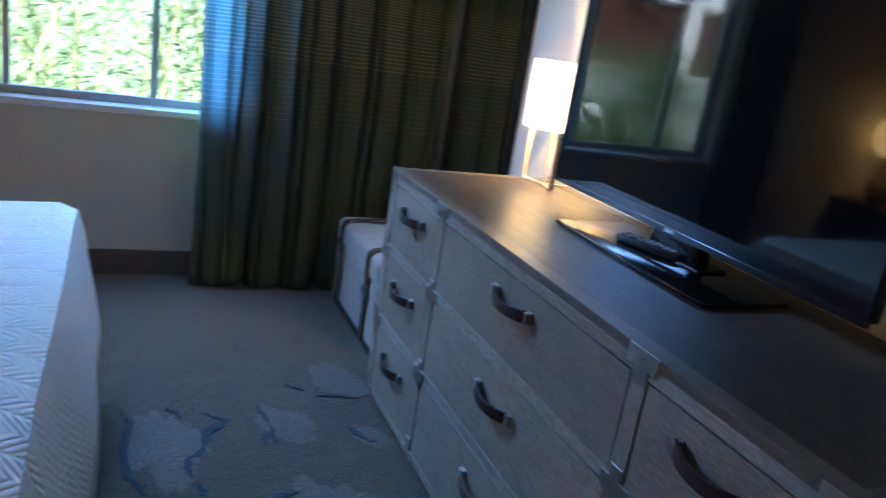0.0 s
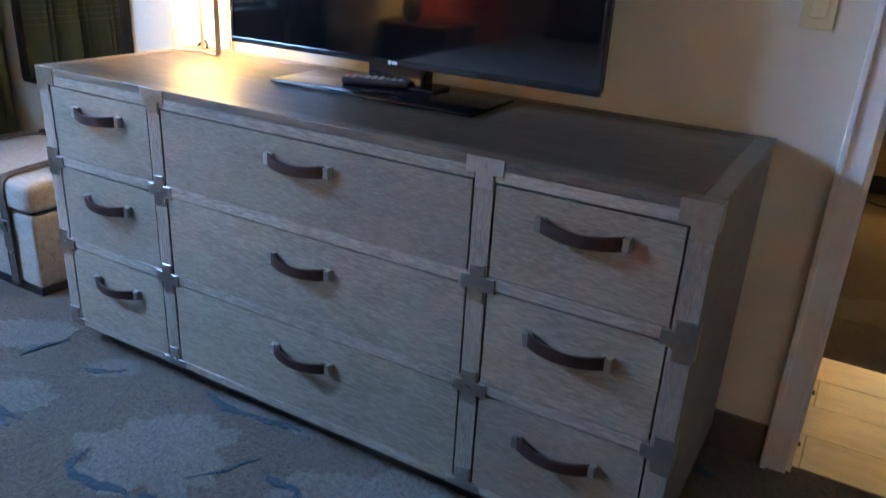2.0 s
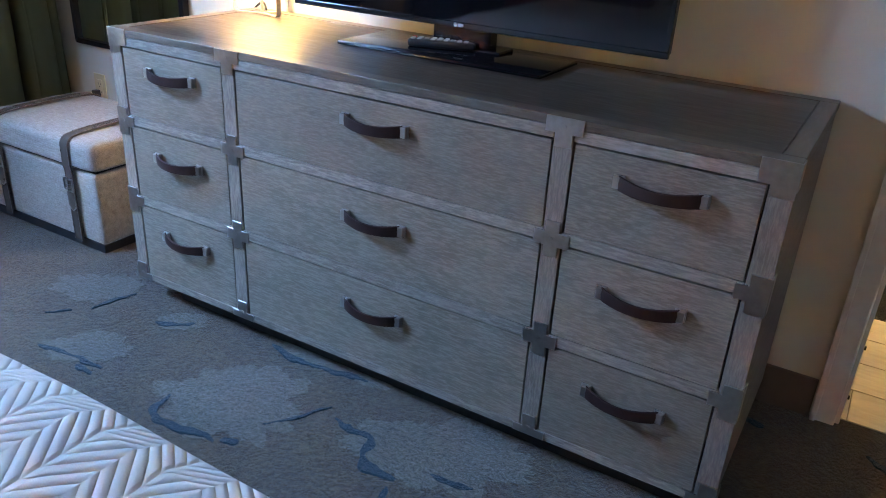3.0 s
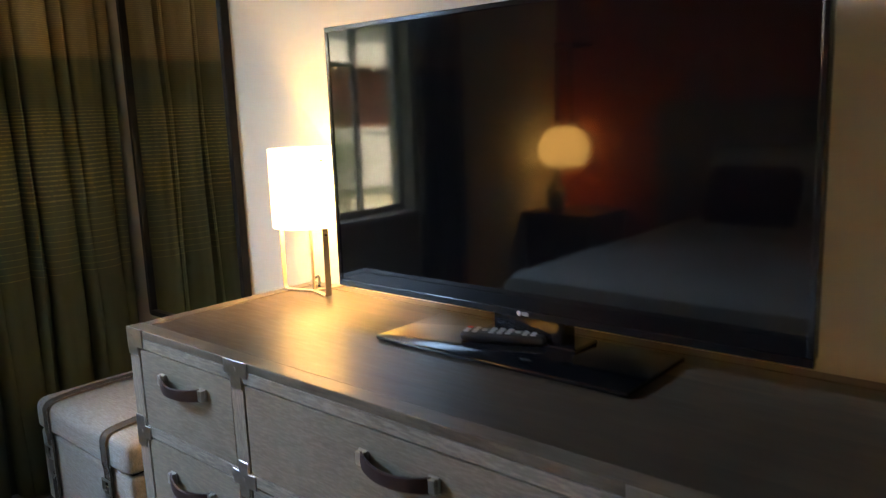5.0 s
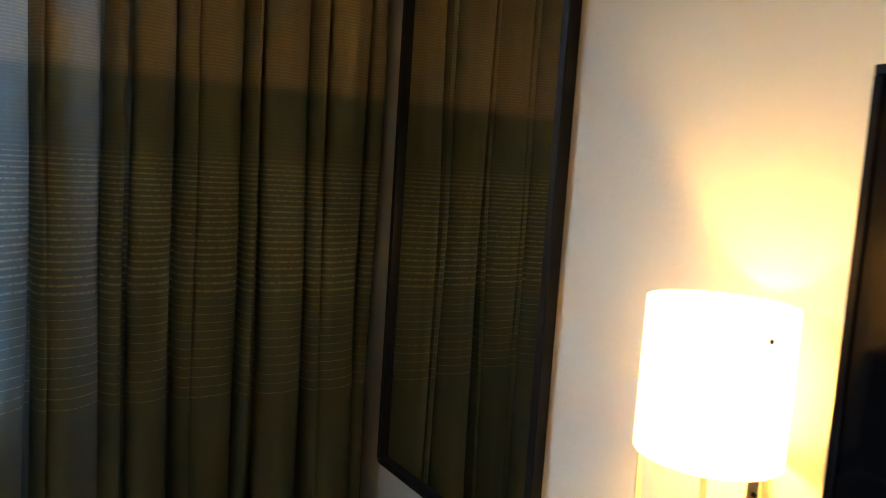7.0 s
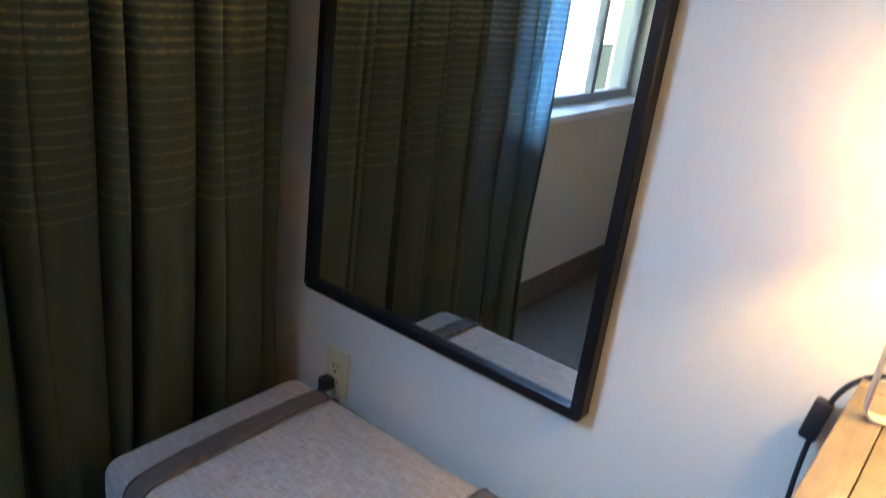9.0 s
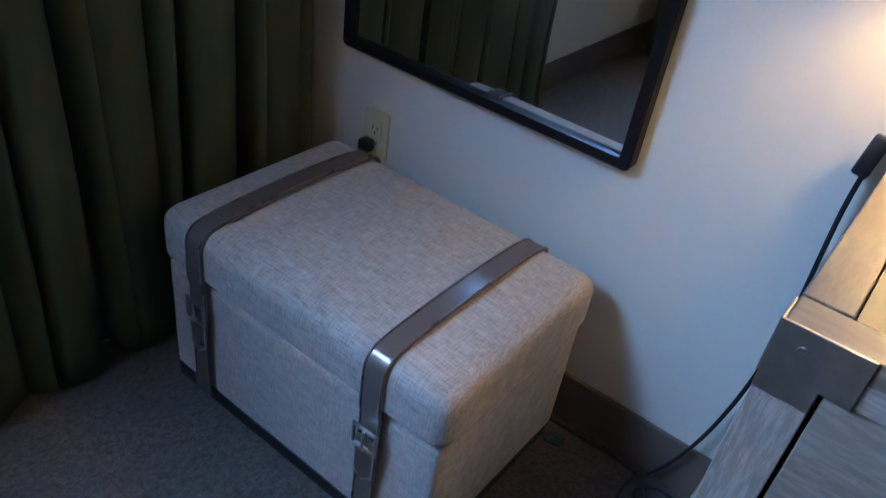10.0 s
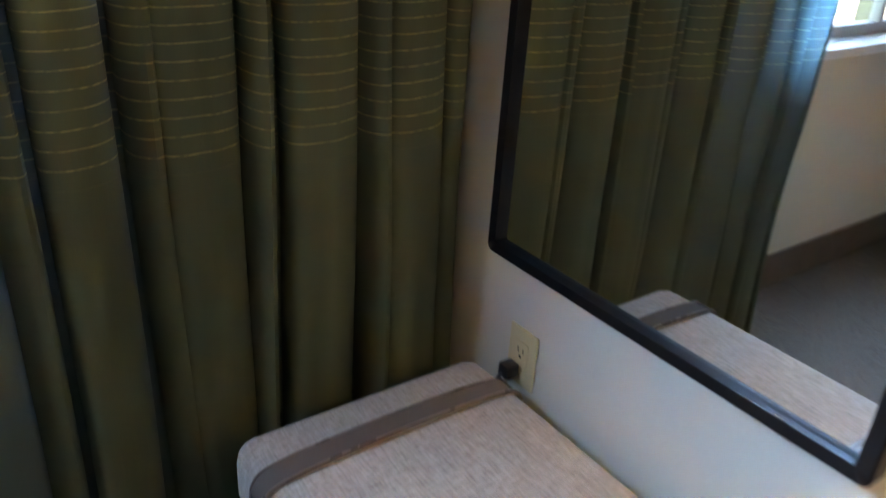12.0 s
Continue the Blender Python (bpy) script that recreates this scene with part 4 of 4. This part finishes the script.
part("body", soft_box(KX0 + 0.010, KX1 - 0.010, KY0 + 0.010, KY1 - 0.010, F + 0.032, 0.290, 0.014), LINEN, trunk, smooth=True)
part("lid", soft_box(KX0, KX1, KY0, KY1, 0.297, KZ + 0.004, 0.036, 0.008, True), LINEN, trunk, "padded linen lid", True)
# block added inside the groove; its black stands for the seam's shade
part("rim", cube(KX0 + 0.024, KX1 - 0.024, KY0 + 0.024, KY1 - 0.024, 0.27, 0.31), GAP_SHADE, trunk, "near-black core that paints shade into the lid seam")
part("base", cube(KX0 + 0.014, KX1 - 0.014, KY0 + 0.012, KY1 - 0.02, F, F + 0.034, bevel=0.003), BLACK_PLINTH, trunk, "black wooden base")


def strap_path(off):
    off += 0.0018
    r = 0.037
    y0, y1, zt = KY0 - off, KY1 + off, KZ + 0.004 + off
    p = [(KY0 + 0.003 - off, F + 0.03), (KY0 + 0.003 - off, 0.285), (y0 - 0.001, 0.302), (y0, zt - r)]
    p += [(y0 + r - r * math.cos(a), zt - r + r * math.sin(a)) for a in (0.3, 0.6, 0.9, 1.2, 1.5)]
    p += [(y0 + (y1 - y0) * f, zt + 0.0105 * math.sin(math.pi * f)) for f in (0.15, 0.25, 0.35, 0.5, 0.65, 0.75, 0.85)]
    p += [(y1 - r + r * math.sin(a), zt - r + r * math.cos(a)) for a in (0.1, 0.5, 0.9, 1.3, 1.57)]
    return p + [(y1, 0.302), (KY1 - 0.003 + off, 0.285), (KY1 - 0.003 + off, F + 0.03)]


def ribbon(x0, x1, off, thick):
    bm = bmesh.new()
    rows = []
    for (a, b), (c, d) in zip(strap_path(off), strap_path(off + thick)):
        rows.append([bm.verts.new(q) for q in ((x0, a, b), (x1, a, b), (x1 - 0.001, c, d), (x0 + 0.001, c, d))])
    for a, b in zip(rows, rows[1:]):
        for i in range(4):
            bm.faces.new((a[i], a[(i + 1) % 4], b[(i + 1) % 4], b[i]))
    bm.faces.new(rows[0])
    bm.faces.new(rows[-1][::-1])
    bmesh.ops.recalc_face_normals(bm, faces=bm.faces[:])
    return bm


for sx in (-0.915, -0.486):
    st = part("strap", ribbon(sx - 0.0225, sx + 0.0225, 0.0005, 0.0035), STRAP, trunk, "pewter leather strap", True)
    for e in (-1, 1):
        part("strap_edge", ribbon(sx + e * 0.0190 - 0.0022, sx + e * 0.0190 + 0.0022, 0.0012, 0.0046), PIPING, st, smooth=True)
    yb = KY0 - 0.0035
    bz0, bz1, bw = 0.208, 0.258, 0.027
    bm = bmesh.new()
    for a in ((sx - bw, sx + bw, bz1 - 0.006, bz1), (sx - bw, sx + bw, bz0, bz0 + 0.006), (sx - bw, sx - bw + 0.006, bz0 + 0.006, bz1 - 0.006), (sx + bw - 0.006, sx + bw, bz0 + 0.006, bz1 - 0.006)):
        box(bm, a[0], a[1], yb - 0.010, yb - 0.004, a[2], a[3], bevel=0.0015)
    part("buckle", bm, NICKEL, st, "square nickel buckle", True)
    part("buckle_prong", cyl(cyl(bmesh.new(), (sx, yb - 0.011, bz1 - 0.004), (sx, yb - 0.011, bz0 + 0.002), 0.0024, seg=8), (sx - 0.012, yb - 0.011, bz0 + 0.014), (sx + 0.012, yb - 0.011, bz0 + 0.014), 0.002, seg=8), NICKEL, st, smooth=True)
    tip = [(sx - 0.019, 0.232), (sx + 0.019, 0.232), (sx + 0.019, 0.150), (sx, 0.132), (sx - 0.019, 0.150)]
    rim = [(sx + (px - sx) * 1.14, pz - (0.0035 if pz < 0.2 else 0.0)) for px, pz in tip]
    part("tongue_edge", prism(rim, "y", yb - 0.0048, yb - 0.0008, 0.0008), TONGUE_EDGE, st, "pale cut edge of the strap end")
    part("strap_tongue", prism(tip, "y", yb - 0.0055, yb - 0.001, 0.0012), PIPING, st, "pointed strap end")

# ---- bed ----
BX0, BX1, BY0, BY1, BZ = -0.110, 1.760, -1.618, -3.75, 0.655
bed = thing("bed", (0.82, -2.5, F), "made bed with white herringbone coverlet and tan headboard", "bed")


def coverlet():
    """A quilt that lies over the mattress and hangs down, flaring a little, on three sides."""
    bm = bmesh.new()
    nx, ny = 40, 40
    drop = 0.52
    rows = []
    for j in range(ny + 1):
        row = []
        for i in range(nx + 1):
            u = -drop + (BX1 - BX0 + 2 * drop) * i / nx
            v = -drop + (BY0 - BY1 + drop) * j / ny
            du = max(0.0, -u, u - (BX1 - BX0))
            dv = max(0.0, -v)
            x, y = BX0 + min(max(u, 0), BX1 - BX0), BY0 - max(v, 0)
            d = max(du, dv)
            r = 0.055
            out = r * math.sin(min(d / r, math.pi / 2)) - r if d < r * 1.57 else 0.0
            down = r * (1 - math.cos(min(d / r, math.pi / 2))) + max(0.0, d - r * 1.57)
            side = out + max(0.0, d - 0.1) * 0.07
            if d == 0:
                edge = min(u, BX1 - BX0 - u, v)
                side = 0.0
            wob = 0.008 * math.sin(7 * (x + y) + 3) * min(1, d * 4)
            if du > 0 and du >= dv:
                x += (1 if u > 0 else -1) * (side + wob + r * 0.9)
                if dv > 0:
                    y += (side + r * 0.9) * dv / du
            elif dv > 0:
                y += side + wob + r * 0.9 + max(0.0, dv - 0.06) * 0.10
                if du > 0:
                    x += (1 if u > 0 else -1) * (side + r * 0.9) * du / dv
            z = BZ - down + 0.012 * noise.noise((x * 3, y * 3, 1))
            row.append(bm.verts.new((x, y, max(z, 0.115))))
        rows.append(row)
    for a, b in zip(rows, rows[1:]):
        for i in range(nx):
            bm.faces.new((a[i], a[i + 1], b[i + 1], b[i]))
    bmesh.ops.recalc_face_normals(bm, faces=bm.faces[:])
    return bm


cover = part("coverlet", coverlet(), QUILT, bed, "white herringbone quilted coverlet", True)
cover.data.polygons.foreach_set("use_smooth", [True] * len(cover.data.polygons))
cover.modifiers.new("quilt_thickness", "SOLIDIFY").thickness = 0.012
part("mattress", cube(BX0 + 0.03, BX1 - 0.03, BY1, BY0 - 0.03, 0.30, BZ - 0.03, bevel=0.04, seg=3), PILLOW, bed, smooth=True)
part("bed_skirt", cube(BX0 + 0.02, BX1 - 0.02, BY1, BY0 - 0.02, F + 0.01, 0.299, bevel=0.01), plain("taupe_bed_skirt", (0.16, 0.13, 0.10), 0.9), bed, "taupe box base")
part("headboard", cube(-0.50, 2.14, SY + 0.002, SY + 0.075, 0.25, 1.36, bevel=0.012), HEADBOARD, bed, "tan leather headboard")


def pillow(x0, x1, y, z0, h, t, lean, mat, name, label):
    bm = soft_box(x0, x1, -t / 2, t / 2, 0, h, t * 0.42)
    for v in bm.verts:
        fx, fz = abs((v.co.x - (x0 + x1) / 2) / ((x1 - x0) / 2)), abs(v.co.z / h - 0.5) * 2
        v.co.y *= 1.0 - 0.65 * max(fx, fz) ** 2.5
    bm.transform(Matrix.Translation((0, y, z0)) @ Matrix.Rotation(radians(lean), 4, "X"))
    return solid(name, bm, mat, label, "pillow", smooth=True)


pillow(-0.06, 0.62, -3.50, BZ - 0.01, 0.46, 0.20, 18, PILLOW, "pillow", "white cotton pillow leaning on the headboard")
pillow(0.98, 1.66, -3.50, BZ - 0.01, 0.46, 0.20, 18, PILLOW, "pillow", "white cotton pillow leaning on the headboard")
pillow(0.02, 0.55, -3.29, BZ - 0.01, 0.36, 0.15, 22, CUSHION, "cushion", "maroon cushion in front of a white pillow")

night = thing("nightstand", (-0.84, -3.3, F), "dark wooden nightstand beside the bed", "nightstand")
part("body", cube(-1.12, -0.58, -3.53, -3.08, 0.10, 0.60, bevel=0.004), DARK_WOOD, night)
part("top", cube(-1.14, -0.56, -3.535, -3.06, 0.601, 0.63, bevel=0.004), DARK_WOOD, night)
part("drawer", cube(-1.10, -0.60, -3.079, -3.062, 0.36, 0.58, bevel=0.003), DARK_WOOD, night)
part("drawer", cube(-1.10, -0.60, -3.079, -3.062, 0.12, 0.34, bevel=0.003), DARK_WOOD, night)
part("plinth", cube(-1.10, -0.60, -3.52, -3.10, F, 0.099), BLACK_PLINTH, night)

pend = thing("bedside_lamp", (-0.86, -3.28, 1.1), "lit pleated globe lamp hung from two bronze rods", "lamp")
bm = bmesh.new()
rings = []
for j in range(15):
    a = math.pi * (0.10 + 0.66 * j / 14)
    ring = []
    for i in range(72):
        r = 0.178 * math.sin(a) * (1 + (0.012 if i % 2 else -0.012))
        ring.append(bm.verts.new((-0.86 + r * math.cos(2 * math.pi * i / 72), -3.28 + r * math.sin(2 * math.pi * i / 72), 1.09 + 0.165 * math.cos(a))))
    rings.append(ring)
for a, b in zip(rings, rings[1:]):
    for i in range(72):
        bm.faces.new((a[i], a[(i + 1) % 72], b[(i + 1) % 72], b[i]))
part("shade", bm, GLOBE, pend, "glowing pleated paper globe", True)
for x in (-0.915, -0.805):
    part("rod", cube(x - 0.01, x + 0.01, -3.29, -3.27, 1.24, 1.80, bevel=0.002), ROD, pend, "flat bronze hanging rod")
part("bracket", cube(-0.94, -0.78, -3.53, -3.27, 1.79, 1.82, bevel=0.003), ROD, pend)
pend.location, night.location = (-1.11, -3.60, 1.07), (-1.03, -3.62, F)
copy_thing(pend, pose(2.55, -3.60, 1.08))
copy_thing(night, pose(2.55, -3.62, F))
bm = bmesh.new()
rings = []
for r, z in ((0.045, 0.631), (0.06, 0.66), (0.07, 0.72), (0.055, 0.79), (0.028, 0.83), (0.022, 0.87), (0.032, 0.885)):
    rings.append([bm.verts.new((-1.14 + r * math.cos(2 * math.pi * i / 24), -3.54 + r * math.sin(2 * math.pi * i / 24), z)) for i in range(24)])
for a, b in zip(rings, rings[1:]):
    for i in range(24):
        bm.faces.new((a[i], a[(i + 1) % 24], b[(i + 1) % 24], b[i]))
bm.faces.new(rings[0][::-1])
solid("vase", bm, plain("cream_ceramic", (0.62, 0.52, 0.40), 0.3), "cream ceramic vase on the nightstand", "vase", smooth=True)

# ---- outside ----
GZ = -3.3
solid("ground", cube(-2500, 2500, -2500, 2500, GZ - 0.2, GZ), LAWN, "mown lawn outside the window", "lawn", "structure")


def leaves(centres, count, spread, length, width, seed, droop=0.4):
    rng = np.random.default_rng(seed)
    c = np.array(centres)[rng.integers(0, len(centres), count)]
    p = c + rng.normal(size=(count, 3)) * np.array(spread)
    d = rng.normal(size=(count, 3)) * np.array((1, 1, 0.6)) - np.array((0, 0, droop))
    d /= np.linalg.norm(d, axis=1)[:, None]
    s = np.cross(d, rng.normal(size=(count, 3)))
    s /= np.linalg.norm(s, axis=1)[:, None]
    ln = length * rng.uniform(0.6, 1.3, (count, 1))
    verts = np.stack([p, p + d * ln * 0.45 + s * width, p + d * ln, p + d * ln * 0.45 - s * width], 1).reshape(-1, 3)
    return verts.tolist(), [(4 * i, 4 * i + 1, 4 * i + 2, 4 * i + 3) for i in range(count)]


def cane_clump(name, x, y, height, seed, count, mat, label):
    rng = random.Random(seed)
    ob = thing(name, (x, y, GZ), label, "tree", "canes outside the window")
    centres, bm = [], bmesh.new()
    for k in range(11):
        bx, by = x + rng.uniform(-0.5, 0.5), y + rng.uniform(-0.6, 0.6)
        tx, ty, h = bx + rng.uniform(-0.9, 0.9), by + rng.uniform(-0.9, 0.9), height * rng.uniform(0.75, 1.1)
        prev = Vector((bx, by, GZ))
        for s in range(1, 7):
            f = s / 6
            q = Vector((bx + (tx - bx) * f * f, by + (ty - by) * f * f, GZ + h * f))
            cyl(bm, prev, q, 0.034 * (1.1 - f) + 0.006, 0.034 * (1.1 - f) + 0.004, 6, False)
            prev = q
            if f > 0.3:
                centres += [tuple(q), tuple(q + Vector((rng.uniform(-0.4, 0.4), rng.uniform(-0.4, 0.4), rng.uniform(-0.5, 0.2))))]
    part("trunk", bm, BARK, ob, "thin green canes")
    v, fs = leaves(centres, count, (0.32, 0.32, 0.42), 0.20, 0.022, seed)
    me = bpy.data.meshes.new("crown")
    me.from_pydata([(a - x, b - y, c - GZ) for a, b, c in v], [], fs)
    me.materials.append(mat)
    crown = new("crown", me)
    crown.parent = ob
    tagged(crown, "narrow sunlit leaves")


for i, (x, y, h) in enumerate(((-6.6, 0.8, 6.6), (-7.2, -0.9, 6.9), (-6.4, -2.3, 6.4), (-8.6, 1.8, 7.2), (-8.9, -0.1, 7.6), (-8.4, -3.4, 6.8), (-10.6, 0.6, 7.8), (-10.8, -2.2, 8.0))):
    cane_clump("bamboo", x, y, h, 20 + i, 2400, LEAF, "clump of sunlit bamboo with narrow leaves")
hedge = thing("hedge", (-6.9, -6.6, GZ), "tall clipped green hedge beyond the window", "hedge")
hedge_c = [(-6.9 + random.uniform(-0.5, 0.5), random.uniform(-6.5, -3.7), random.uniform(GZ, 1.2)) for _ in range(700)]
v, fs = leaves(hedge_c, 16000, (0.16, 0.16, 0.16), 0.13, 0.03, 77, 0.0)
me = bpy.data.meshes.new("foliage")
me.from_pydata([(a + 6.9, b + 6.6, c - GZ) for a, b, c in v], [], fs)
me.materials.append(HEDGE)
fo = new("foliage", me)
fo.parent = hedge
for y in (-7.4, -5.6):
    part("stem", cyl(bmesh.new(), (-6.9, y, GZ), (-6.9, y, -0.6), 0.05), BARK, hedge)

lodge = thing("hotel_wing", (-11.0, -15.0, GZ), "cream two-storey wing with white balconies and tiled roof", "building")
part("wall", cube(-13.5, -10.6, -30, -5.2, GZ, 0.9), STUCCO, lodge)
part("upper_wall", cube(-13.5, -11.4, -30, -5.2, 0.901, 3.3), REDBROWN, lodge, "red-brown recessed balcony wall")
part("parapet", cube(-10.62, -10.45, -30, -5.2, -0.25, 0.95), PARAPET, lodge, "white balcony parapet")
part("ledge", cube(-10.66, -10.38, -30, -5.2, 0.95, 1.03), PARAPET, lodge, "white coping")
part("fascia", cube(-11.39, -10.4, -30, -5.2, 2.35, 3.3), PARAPET, lodge, "pale boarded fascia")
for y in (-6.0, -9.2, -12.4, -15.6, -18.8, -22.0, -25.2):
    part("column", cube(-10.62, -10.42, y - 0.14, y + 0.14, 1.03, 2.35), PARAPET, lodge, "white square column")
    w = part("window", cube(-10.6, -10.57, y - 2.2, y - 0.9, -2.2, -0.8), DARK_GLASS, lodge)
    part("window_frame", box(cube(-10.6, -10.54, y - 2.28, y - 0.82, -0.8, -0.72), -10.6, -10.54, y - 2.28, y - 0.82, -2.28, -2.2), PARAPET, w)
bm = bmesh.new()
for j in range(9):
    z0, x0 = 3.3 + 0.17 * j, -10.1 - 0.33 * j
    for i in range(84):
        y = -30.2 + 0.3 * i
        made = bmesh.new()
        bmesh.ops.create_cone(made, cap_ends=False, segments=8, radius1=0.16, radius2=0.14, depth=0.42)
        merge_m = Matrix.Translation((x0 - 0.15, y, z0 + 0.08)) @ Matrix.Rotation(radians(-63), 4, "Y")
        made.transform(merge_m)
        me = bpy.data.meshes.new("scratch")
        made.to_mesh(me)
        made.free()
        bm.from_mesh(me)
        bpy.data.meshes.remove(me)
roof = part("roof", prism([(-10.1, 3.3), (-13.6, 5.1), (-13.6, 3.3)], "y", -30.3, -5.0), ROOF_TILE, lodge, "grey tiled roof")
tagged(part("roof_tile", bm, ROOF_TILE, roof), kind="stuff")

# ---- plank tiles of the hall, one object each ----
plank = finish("tile", cube(-0.4485, 0.4485, -0.0865, 0.0865, 0.0, 0.0045, bevel=0.0012, seg=1), TILE)
for j in range(4):
    for i in range(3):
        ob = new("tile", plank)
        ob.location = (1.66 + 0.9 * i + (0.3 if j % 2 else -0.02), 0.122 + 0.1765 * j, F - 0.004)
        ob.parent = slab
